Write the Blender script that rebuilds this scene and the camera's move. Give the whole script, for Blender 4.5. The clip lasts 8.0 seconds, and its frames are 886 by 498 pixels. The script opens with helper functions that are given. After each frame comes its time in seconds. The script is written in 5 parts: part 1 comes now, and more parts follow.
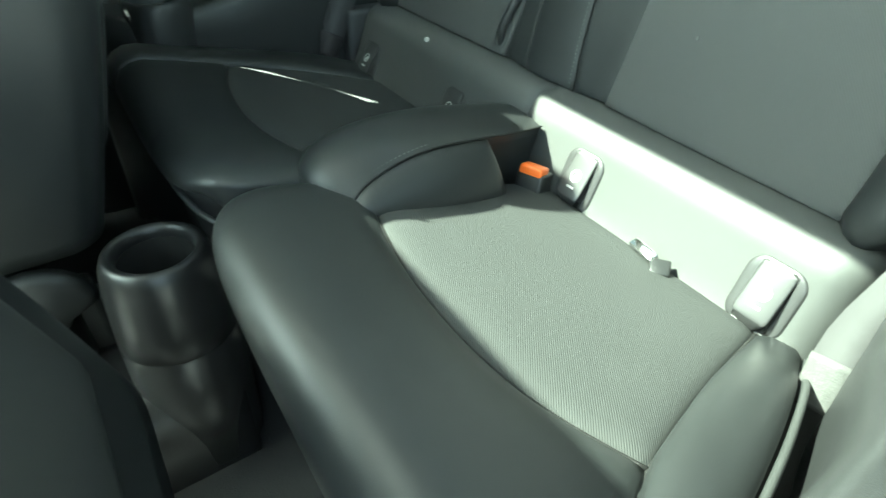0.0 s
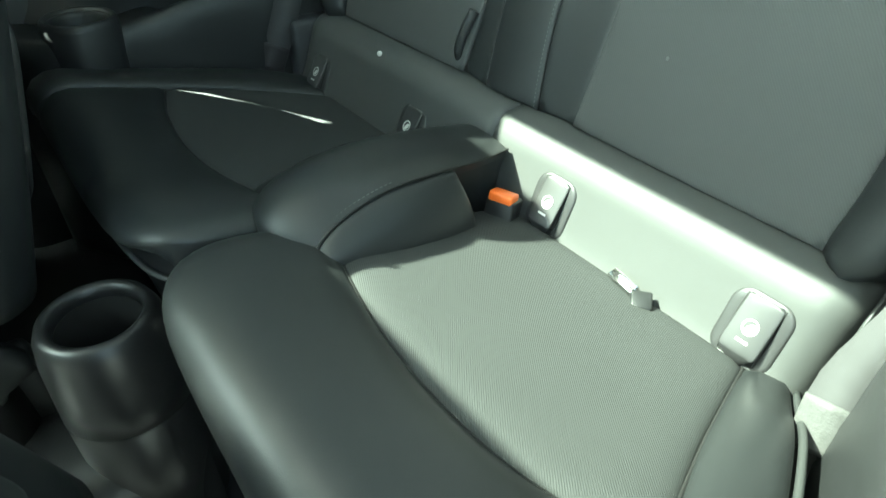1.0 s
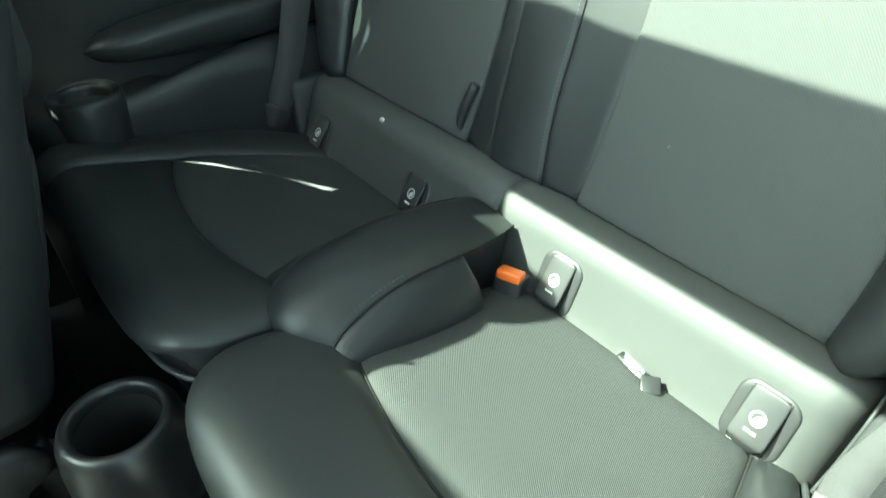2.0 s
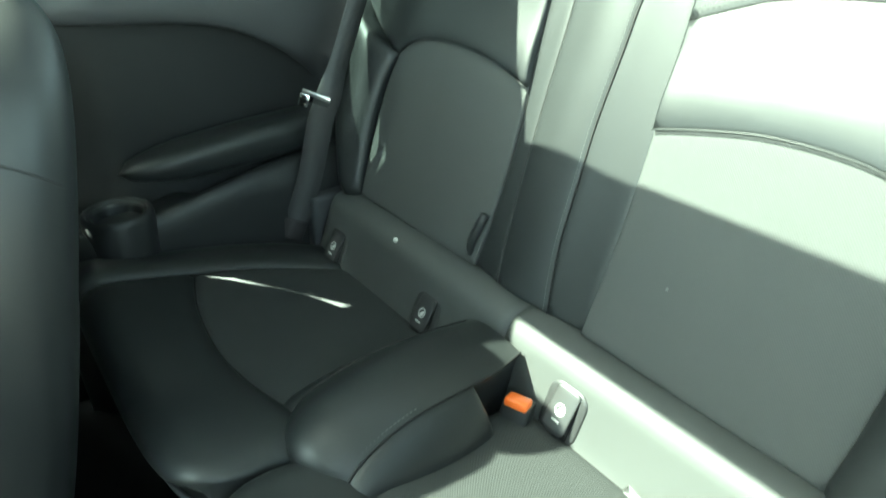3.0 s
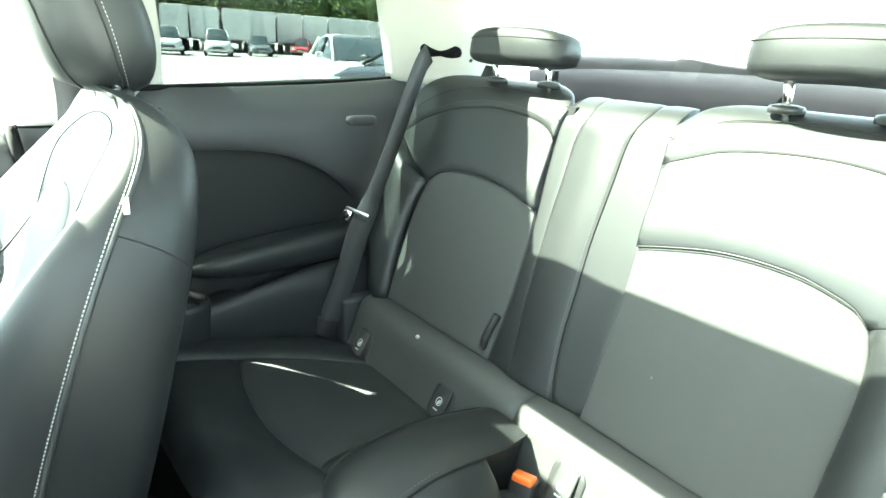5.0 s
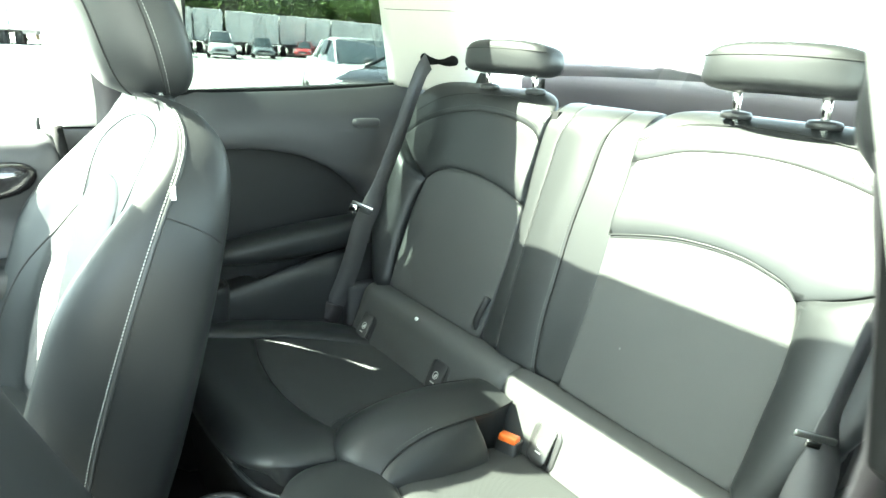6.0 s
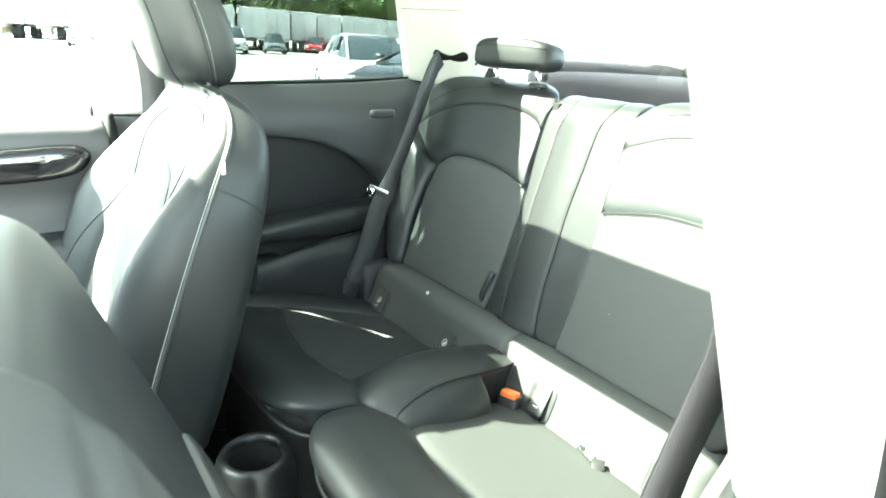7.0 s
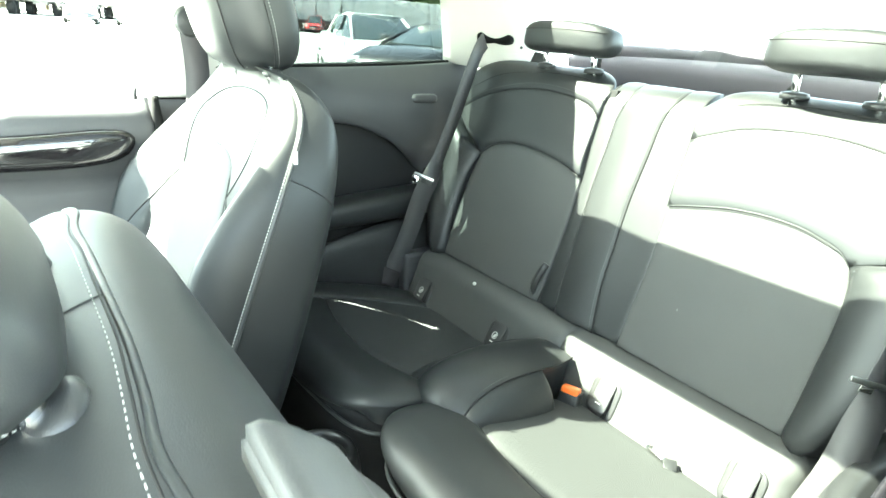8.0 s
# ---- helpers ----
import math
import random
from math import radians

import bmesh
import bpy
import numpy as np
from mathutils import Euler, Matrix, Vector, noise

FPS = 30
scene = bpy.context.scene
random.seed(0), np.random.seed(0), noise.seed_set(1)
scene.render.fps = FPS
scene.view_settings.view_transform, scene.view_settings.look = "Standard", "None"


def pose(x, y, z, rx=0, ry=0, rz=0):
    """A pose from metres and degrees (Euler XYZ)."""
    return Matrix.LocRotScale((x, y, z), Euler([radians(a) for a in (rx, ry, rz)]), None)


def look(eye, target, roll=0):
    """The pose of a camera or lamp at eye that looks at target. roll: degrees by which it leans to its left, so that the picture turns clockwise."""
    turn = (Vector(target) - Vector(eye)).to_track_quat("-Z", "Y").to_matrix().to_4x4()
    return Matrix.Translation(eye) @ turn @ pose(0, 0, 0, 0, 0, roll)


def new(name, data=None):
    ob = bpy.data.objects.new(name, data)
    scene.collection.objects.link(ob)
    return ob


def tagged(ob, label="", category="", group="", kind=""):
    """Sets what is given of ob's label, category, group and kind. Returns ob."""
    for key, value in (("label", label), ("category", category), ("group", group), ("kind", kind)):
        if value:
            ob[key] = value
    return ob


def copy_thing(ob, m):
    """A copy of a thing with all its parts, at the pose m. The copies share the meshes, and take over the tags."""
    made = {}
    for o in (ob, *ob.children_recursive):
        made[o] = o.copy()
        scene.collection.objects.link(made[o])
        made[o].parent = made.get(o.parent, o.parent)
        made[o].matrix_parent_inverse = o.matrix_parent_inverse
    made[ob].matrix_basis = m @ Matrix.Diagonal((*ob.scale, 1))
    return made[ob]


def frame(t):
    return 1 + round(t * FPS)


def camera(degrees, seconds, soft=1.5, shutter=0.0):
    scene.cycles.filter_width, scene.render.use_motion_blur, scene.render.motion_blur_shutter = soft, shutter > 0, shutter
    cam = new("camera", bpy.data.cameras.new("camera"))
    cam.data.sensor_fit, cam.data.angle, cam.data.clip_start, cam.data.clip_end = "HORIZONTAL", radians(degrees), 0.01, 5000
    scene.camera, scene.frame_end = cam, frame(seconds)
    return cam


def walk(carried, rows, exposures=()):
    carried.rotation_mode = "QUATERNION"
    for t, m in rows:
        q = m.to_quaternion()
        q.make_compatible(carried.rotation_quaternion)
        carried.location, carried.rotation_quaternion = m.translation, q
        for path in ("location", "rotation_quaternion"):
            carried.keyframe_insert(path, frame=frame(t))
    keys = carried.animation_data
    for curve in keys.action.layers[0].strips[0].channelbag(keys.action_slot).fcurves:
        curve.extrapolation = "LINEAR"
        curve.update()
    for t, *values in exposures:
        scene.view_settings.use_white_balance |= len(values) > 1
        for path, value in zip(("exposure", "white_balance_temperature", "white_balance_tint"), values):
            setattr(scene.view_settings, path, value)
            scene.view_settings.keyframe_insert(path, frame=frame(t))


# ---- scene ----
from mathutils.bvhtree import BVHTree
from mathutils.geometry import delaunay_2d_cdt

cam = camera(73.1, 8.0, 1.45, 0.4)

PATH = [
    (0, (0.618, -0.508, 0.841), (-0.723, 0.373, -0.353), 1.3),
    (0.5, (0.583, -0.507, 0.849), (-0.645, 0.495, -0.372), 1.9),
    (1, (0.551, -0.483, 0.866), (-0.679, 0.502, -0.365), 1.3),
    (1.5, (0.525, -0.464, 0.905), (-0.697, 0.518, -0.336), 0.5),
    (2.8, (0.486, -0.482, 1.012), (-0.808, 0.601, -0.063), 1.3),
    (3, (0.492, -0.48, 1.028), (-0.847, 0.612, 0.022), 1.3),
    (3.5, (0.506, -0.51, 1.06), (-0.894, 0.63, 0.199), 2.3),
    (4, (0.527, -0.529, 1.061), (-0.929, 0.63, 0.329), 2.6),
    (4.5, (0.562, -0.566, 1.055), (-0.922, 0.608, 0.407), 3.0),
    (6, (0.707, -0.668, 1.07), (-0.791, 0.504, 0.45), 3.4),
    (6.5, (0.774, -0.715, 1.098), (-0.721, 0.458, 0.477), 3.6),
    (7, (0.808, -0.746, 1.07), (-0.704, 0.401, 0.438), 3.7),
    (7.3, (0.8, -0.777, 1.036), (-0.717, 0.341, 0.366), 3.9),
    (7.5, (0.759, -0.81, 1.041), (-0.756, 0.302, 0.357), 4.1),
    (8, (0.709, -0.817, 1.068), (-0.78, 0.327, 0.381), 4.3),
]
walk(cam, [(t, look(eye, target, roll)) for t, eye, target, roll in PATH],
     [(0, 5.2, 6100, -20), (0.5, 5.13, 6100, -20), (1.5, 5.0, 6100, -20), (3, 5.15, 6150, -22), (3.5, 5.33, 6200, -21), (4.5, 5.57, 6350, -15), (6, 5.72, 6450, -11), (8, 5.88, 6500, -9)])

# ---- light: sun through the two glass panels of the roof, sky all round ----
SUN_FROM = Vector((-0.655, -0.76, 1.2)).normalized()
world = bpy.data.worlds.new("sky")
scene.world = world
world.use_nodes = True
wn = world.node_tree
sky = wn.nodes.new("ShaderNodeTexSky")
sky.sky_type, sky.sun_disc = "NISHITA", False
sky.air_density, sky.dust_density, sky.ozone_density = 0.7, 2.5, 0.6
sky.sun_elevation, sky.sun_rotation = math.asin(SUN_FROM.z), radians(221.0)
haze = wn.nodes.new("ShaderNodeHueSaturation")      # pale hazy summer sky
haze.inputs["Saturation"].default_value = 0.5
wn.links.new(sky.outputs[0], haze.inputs["Color"])
wn.links.new(haze.outputs[0], wn.nodes["Background"].inputs[0])
wn.nodes["Background"].inputs[1].default_value = 0.092
sun = new("sun", bpy.data.lights.new("sun", "SUN"))
sun.data.energy, sun.data.angle, sun.data.color = 5.0, radians(0.6), (1.0, 0.96, 0.88)
sun.matrix_world = look(SUN_FROM * 30, (0, 0, 0))

GROUND = -0.16      # asphalt; the cabin floor is 0.28 m above it


# ---- materials ----
def material(name, colour, rough=0.5, metal=0.0, coat=0.0, grain=0.0, grain_size=400.0, blotch=0.0, blotch_size=6.0,
             vary=0.0, spec=0.5):
    """Principled surface with fine relief (grain per metre) and a slow change of tone (blotch)."""
    m = bpy.data.materials.new(name)
    m.use_nodes = True
    n, ln = m.node_tree.nodes, m.node_tree.links
    b = n["Principled BSDF"]
    b.inputs["Base Color"].default_value = (*colour, 1)
    b.inputs["Roughness"].default_value = rough
    b.inputs["Metallic"].default_value = metal
    b.inputs["Coat Weight"].default_value = coat
    b.inputs["Specular IOR Level"].default_value = spec
    co = n.new("ShaderNodeTexCoord")
    if grain:
        v = n.new("ShaderNodeTexVoronoi")
        v.inputs["Scale"].default_value = grain_size
        ln.new(co.outputs["Object"], v.inputs["Vector"])
        bump = n.new("ShaderNodeBump")
        bump.inputs["Strength"].default_value = grain
        bump.inputs["Distance"].default_value = 0.0003
        ln.new(v.outputs["Distance"], bump.inputs["Height"])
        ln.new(bump.outputs[0], b.inputs["Normal"])
    if blotch or vary:
        t = n.new("ShaderNodeTexNoise")
        t.inputs["Scale"].default_value = blotch_size
        t.inputs["Detail"].default_value = 6
        ln.new(co.outputs["Object"], t.inputs["Vector"])
        mix = n.new("ShaderNodeMix")
        mix.data_type = "RGBA"
        mix.inputs["A"].default_value = (*[c * (1 - blotch) for c in colour], 1)
        mix.inputs["B"].default_value = (*[min(1, c * (1 + blotch)) for c in colour], 1)
        ln.new(t.outputs["Fac"], mix.inputs["Factor"])
        out = mix.outputs["Result"]
        if vary:
            info = n.new("ShaderNodeObjectInfo")
            hsv = n.new("ShaderNodeHueSaturation")
            r = n.new("ShaderNodeMapRange")
            r.inputs["To Min"].default_value, r.inputs["To Max"].default_value = 1 - vary, 1 + vary
            ln.new(info.outputs["Random"], r.inputs["Value"])
            ln.new(r.outputs[0], hsv.inputs["Value"])
            ln.new(out, hsv.inputs["Color"])
            out = hsv.outputs[0]
        ln.new(out, b.inputs["Base Color"])
        r2 = n.new("ShaderNodeMapRange")
        r2.inputs["To Min"].default_value, r2.inputs["To Max"].default_value = rough - 0.06, rough + 0.06
        ln.new(t.outputs["Fac"], r2.inputs["Value"])
        ln.new(r2.outputs[0], b.inputs["Roughness"])
    return m


def ribbed(name, colour, direction, per_metre=300, rough=0.75, depth=1.0):
    """Woven seat cloth with fine ribs across `direction`."""
    m = material(name, colour, rough, blotch=0.12, blotch_size=9)
    n, ln = m.node_tree.nodes, m.node_tree.links
    b = n["Principled BSDF"]
    co = n.new("ShaderNodeTexCoord")
    dot = n.new("ShaderNodeVectorMath")
    dot.operation = "DOT_PRODUCT"
    dot.inputs[1].default_value = Vector(direction).normalized() * per_metre * 2 * math.pi
    ln.new(co.outputs["Object"], dot.inputs[0])
    s = n.new("ShaderNodeMath")
    s.operation = "SINE"
    ln.new(dot.outputs["Value"], s.inputs[0])
    bump = n.new("ShaderNodeBump")
    bump.inputs["Strength"].default_value, bump.inputs["Distance"].default_value = 0.5 * depth, 0.0004
    ln.new(s.outputs[0], bump.inputs["Height"])
    ln.new(bump.outputs[0], b.inputs["Normal"])
    # ribs stand a little lighter than the gaps between them
    base = b.inputs["Base Color"].links[0].from_socket
    mul = n.new("ShaderNodeMix")
    mul.data_type, mul.blend_type = "RGBA", "MULTIPLY"
    mul.inputs["Factor"].default_value = 1.0
    r = n.new("ShaderNodeMapRange")
    r.inputs["From Min"].default_value, r.inputs["To Min"].default_value, r.inputs["To Max"].default_value = -1, 1 - 0.16 * depth, 1 + 0.12 * depth
    ln.new(s.outputs[0], r.inputs["Value"])
    ln.new(base, mul.inputs["A"])
    ln.new(r.outputs[0], mul.inputs["B"])
    ln.new(mul.outputs["Result"], b.inputs["Base Color"])
    return m


def glass(name, tint):
    m = bpy.data.materials.new(name)
    m.use_nodes = True
    n, ln = m.node_tree.nodes, m.node_tree.links
    tr, gl, mix = (n.new("ShaderNode" + k) for k in ("BsdfTransparent", "BsdfGlossy", "MixShader"))
    tr.inputs[0].default_value = (*tint, 1)
    gl.inputs["Roughness"].default_value = 0.02
    mix.inputs[0].default_value = 0.04
    ln.new(tr.outputs[0], mix.inputs[1])
    ln.new(gl.outputs[0], mix.inputs[2])
    ln.new(mix.outputs[0], n["Material Output"].inputs[0])
    return m


LEATHER = material("black_leather", (0.0173, 0.0190, 0.0199), 0.45, grain=0.18, grain_size=1100, blotch=0.14, blotch_size=7, spec=0.52)
SIDE_LEATHER = material("grained_vinyl", (0.034, 0.035, 0.035), 0.46, grain=0.25, grain_size=1100, blotch=0.1, spec=0.65)
RECESS_CLOTH = material("black_trim_cloth", (0.016, 0.0165, 0.0175), 0.62, grain=0.35, grain_size=900, blotch=0.12, spec=0.4)
CLOTH_BACK = ribbed("ribbed_cloth_back", (0.060, 0.062, 0.061), (0.75, 0.2, 0.65), 430, 0.75, 0.5)
CLOTH_SEAT = ribbed("ribbed_cloth_seat", (0.031, 0.033, 0.033), (0.62, 0.78, 0), 540, 0.8, 0.8)
MESH_CLOTH = ribbed("mesh_cloth", (0.085, 0.085, 0.086), (1, 0.2, 0.9), 420)
SEAM = material("seam_thread_black", (0.011, 0.011, 0.011), 0.7)
THREAD = material("grey_thread", (0.11, 0.115, 0.11), 0.7)
PALE_THREAD = material("pale_thread", (0.42, 0.42, 0.40), 0.7)
LEDGE_VINYL = material("ledge_vinyl", (0.046, 0.048, 0.047), 0.68, grain=0.2, grain_size=1100, blotch=0.08, spec=0.9)
PIPING = material("piping", (0.04, 0.042, 0.042), 0.4)
PLASTIC = material("black_plastic", (0.022, 0.023, 0.024), 0.42, grain=0.3, grain_size=1200, blotch=0.12)
CONSOLE_PLASTIC = material("console_plastic", (0.0115, 0.0115, 0.0120), 0.36, grain=0.2, grain_size=1200, blotch=0.12)
SOFT_PLASTIC = material("grained_dark_plastic", (0.046, 0.047, 0.050), 0.55, grain=0.4, grain_size=1100, blotch=0.1)
GLOSS_BLACK = material("piano_black", (0.010, 0.009, 0.010), 0.07, coat=0.6)
COVER = material("dark_cover_plastic", (0.027, 0.027, 0.028), 0.46, grain=0.1, grain_size=1200, spec=0.9)
TRIM_LIGHT = material("pale_grey_trim", (0.54, 0.53, 0.49), 0.7, grain=0.3, grain_size=500, blotch=0.04)
HEADLINER = material("headliner_cloth", (0.44, 0.43, 0.40), 0.95, grain=0.5, grain_size=900, blotch=0.05)
CARPET = material("black_carpet", (0.014, 0.014, 0.015), 0.95, grain=1.0, grain_size=500, blotch=0.3, blotch_size=30)
SHELF_CLOTH = material("grey_shelf_felt", (0.095, 0.086, 0.098), 0.9, grain=0.7, grain_size=600, blotch=0.15)
WEBBING = ribbed("belt_webbing", (0.062, 0.061, 0.063), (1, 0.3, 0.1), 900, 0.55, 0.3)
# same webbing, darkened to carry the shade on backlit belts
SHADED_WEBBING = ribbed("shaded_belt_webbing", (0.034, 0.030, 0.032), (1, 0.3, 0.1), 900, 0.6, 0.3)
SEWN = material("sewn_webbing", (0.075, 0.075, 0.074), 0.7, grain=0.8, grain_size=500, blotch=0.3, blotch_size=200)
CHROME = material("chrome", (0.75, 0.75, 0.74), 0.12, metal=1.0)
SATIN = material("satin_metal", (0.55, 0.56, 0.55), 0.3, metal=1.0)
ORANGE = material("orange_plastic", (0.85, 0.17, 0.03), 0.35)
WHITE = material("white_print", (0.62, 0.62, 0.60), 0.6)
LABEL = material("white_label", (0.8, 0.8, 0.78), 0.6)
RUBBER = material("black_rubber", (0.007, 0.007, 0.007), 0.8, spec=0.12)
CLEAR = glass("clear_glass", (0.93, 0.96, 0.94))
TINTED = glass("tinted_glass", (0.22, 0.24, 0.235))
ROOF_GLASS = glass("tinted_roof_glass", (0.48, 0.485, 0.472))
ASPHALT = material("asphalt", (0.32, 0.318, 0.308), 0.85, grain=0.8, grain_size=90, blotch=0.25, blotch_size=0.25)
CAR_WHITE = material("white_paint", (0.72, 0.74, 0.75), 0.25, coat=0.8)
CAR_BLACK = material("black_paint", (0.012, 0.013, 0.015), 0.2, coat=1.0)
CAR_RED = material("red_paint", (0.45, 0.03, 0.03), 0.25, coat=0.8)
CAR_GREY = material("grey_paint", (0.16, 0.19, 0.20), 0.3, metal=0.3, coat=0.8)
CAR_GLASS = material("dark_car_glass", (0.03, 0.045, 0.05), 0.06, coat=0.5)
LAMP_GLASS = material("headlamp_glass", (0.5, 0.52, 0.55), 0.1, coat=1.0)
TRAILER_WHITE = material("trailer_white", (0.72, 0.73, 0.72), 0.5, blotch=0.05, blotch_size=0.6, vary=0.08)
TRAILER_STEEL = material("trailer_steel", (0.10, 0.09, 0.085), 0.6, blotch=0.3, blotch_size=3)
PAINT_LINE = material("road_paint", (0.55, 0.55, 0.52), 0.8, blotch=0.2, blotch_size=2)
BARK = material("bark", (0.11, 0.08, 0.055), 0.9, grain=1.0, grain_size=30, blotch=0.3)


def leaf_material(name, dark, light):
    m = material(name, dark, 0.6)
    n, ln = m.node_tree.nodes, m.node_tree.links
    geo, ramp = n.new("ShaderNodeNewGeometry"), n.new("ShaderNodeMix")
    ramp.data_type = "RGBA"
    ramp.inputs["A"].default_value, ramp.inputs["B"].default_value = (*dark, 1), (*light, 1)
    ln.new(geo.outputs["Random Per Island"], ramp.inputs["Factor"])
    ln.new(ramp.outputs["Result"], n["Principled BSDF"].inputs["Base Color"])
    n["Principled BSDF"].inputs["Subsurface Weight"].default_value = 0.0
    return m


LEAVES = leaf_material("leaves", (0.05, 0.09, 0.025), (0.17, 0.25, 0.06))

# ---- building helpers ----
ORIGIN = {}


def thing(name, base, label, category, group="", kind=""):
    ob = new(name)
    ob.location = base
    ob.empty_display_size = 0.05
    ORIGIN[ob] = Vector(base)
    return tagged(ob, label, category, group, kind)


def mesh_object(name, bm, mat, smooth=True):
    me = bpy.data.meshes.new(name)
    bmesh.ops.recalc_face_normals(bm, faces=bm.faces)
    bm.to_mesh(me)
    bm.free()
    me.materials.append(mat)
    if smooth:
        me.shade_smooth()
    return new(name, me)


def part(name, bm, mat, parent, label="", smooth=True, sharp=None):
    """Links a bmesh (in world places) as one mesh object under a thing or a part."""
    bmesh.ops.translate(bm, verts=bm.verts, vec=-ORIGIN[parent])
    ob = mesh_object(name, bm, mat, smooth)
    if sharp and smooth:
        ob.data.set_sharp_from_angle(angle=radians(sharp))
    ob.parent = parent
    ORIGIN[ob] = ORIGIN[parent]
    return tagged(ob, label)


def single(name, bm, mat, label, category, kind="", group="", smooth=True, sharp=40):
    """A thing of one mesh, its origin at the middle of its foot."""
    lo = Vector([min(v.co[i] for v in bm.verts) for i in range(3)])
    hi = Vector([max(v.co[i] for v in bm.verts) for i in range(3)])
    base = Vector(((lo.x + hi.x) / 2, (lo.y + hi.y) / 2, lo.z))
    bmesh.ops.translate(bm, verts=bm.verts, vec=-base)
    ob = mesh_object(name, bm, mat, smooth)
    if smooth:
        ob.data.set_sharp_from_angle(angle=radians(sharp))
    ob.location = base
    ORIGIN[ob] = base
    return tagged(ob, label, category, group, kind)


def curve(pts, step=0.012, closed=False):
    """Catmull-Rom through the points, sampled about every step."""
    p = [Vector(q) for q in pts]
    n, out = len(p), []
    for i in range(n if closed else n - 1):
        a, b = p[i], p[(i + 1) % n]
        z = p[i - 1] if closed or i else a * 2 - b
        c = p[(i + 2) % n] if closed or i + 2 < n else b * 2 - a
        k = max(1, round((b - a).length / step))
        for j in range(k):
            t = j / k
            out.append(0.5 * (2 * a + (b - z) * t + (2 * z - 5 * a + 4 * b - c) * t**2 + (3 * a - z - 3 * b + c) * t**3))
    if not closed:
        out.append(p[-1])
    return out


def loop(*sides, step=0.012):
    """A closed outline from several smooth sides that meet at corners."""
    out = []
    for s in sides:
        out += curve(s, step)[:-1]
    return out


def edge_distance(q, ring):
    a, b = ring, np.roll(ring, -1, 0)
    ab = b - a
    t = np.clip(((q[:, None] - a) * ab).sum(-1) / np.maximum((ab * ab).sum(-1), 1e-12), 0, 1)
    return np.sqrt((((a + t[..., None] * ab) - q[:, None]) ** 2).sum(-1).min(1))


def inside(q, ring):
    x, y = q[:, 0, None], q[:, 1, None]
    a, b = ring, np.roll(ring, -1, 0)
    cross = (a[:, 1] > y) != (b[:, 1] > y)
    with np.errstate(divide="ignore", invalid="ignore"):
        xi = (b[:, 0] - a[:, 0]) * (y - a[:, 1]) / (b[:, 1] - a[:, 1]) + a[:, 0]
    return (cross & (x < xi)).sum(1) % 2 == 1


def panel(outline, surf, out, puff=0.01, radius=0.03, skirt=0.02, res=0.018, rings=(0.0015, 0.004, 0.009, 0.016), bm=None):
    """A padded piece over the outline (u, v) on surf(u, v), swelling by puff within radius of its edge, with turned-in sides."""
    ring = np.array([(p[0], p[1]) for p in outline], float)
    lo, hi = ring.min(0), ring.max(0)
    gx, gy = np.meshgrid(np.arange(lo[0], hi[0], res), np.arange(lo[1], hi[1], res))
    gx[1::2] += res / 2
    grid = np.stack([gx.ravel(), gy.ravel()], 1)
    grid = grid[inside(grid, ring)]
    grid = grid[edge_distance(grid, ring) > max(rings) + res * 0.35]
    tang = np.roll(ring, -1, 0) - np.roll(ring, 1, 0)
    nrm = np.stack([-tang[:, 1], tang[:, 0]], 1) / np.maximum(np.linalg.norm(tang, axis=1, keepdims=True), 1e-9)
    area = (ring[:, 0] * np.roll(ring[:, 1], -1) - np.roll(ring[:, 0], -1) * ring[:, 1]).sum()
    nrm *= np.sign(area)
    pts = [ring]
    for r in rings:
        q = ring + nrm * r
        ok = inside(q, ring)
        ok &= edge_distance(q, ring) > 0.85 * r
        pts.append(q[ok])
    pts.append(grid)
    allp = np.concatenate(pts)
    n = len(ring)
    res_v, _, faces, orig, _, _ = delaunay_2d_cdt([Vector(p) for p in allp], [], [list(range(n))], 1, 1e-7)
    q = np.array([(v.x, v.y) for v in res_v])
    d = np.minimum(edge_distance(q, ring) / radius, 1)
    h = puff * np.sqrt(np.maximum(1 - (1 - d) ** 2, 0))
    bm = bm or bmesh.new()
    made, normals, e = [], [], 1e-4
    for (u, v), off in zip(q, h):
        s = Vector(surf(u, v))
        nn = (Vector(surf(u + e, v)) - s).cross(Vector(surf(u, v + e)) - s).normalized()
        if nn.dot(Vector(out)) < 0:
            nn = -nn
        normals.append(nn)
        made.append(bm.verts.new(s + nn * off))
    count = {}
    for f in faces:
        try:
            bm.faces.new([made[i] for i in f])
        except ValueError:
            continue
        for i, a in enumerate(f):
            b = f[(i + 1) % len(f)]
            count[(min(a, b), max(a, b))] = count.get((min(a, b), max(a, b)), 0) + 1
    low = {}
    for (a, b), k in count.items():
        if k == 1 and skirt:
            for i in (a, b):
                if i not in low:
                    low[i] = bm.verts.new(made[i].co - normals[i] * skirt)
            bm.faces.new((made[a], made[b], low[b], low[a]))
    return bm


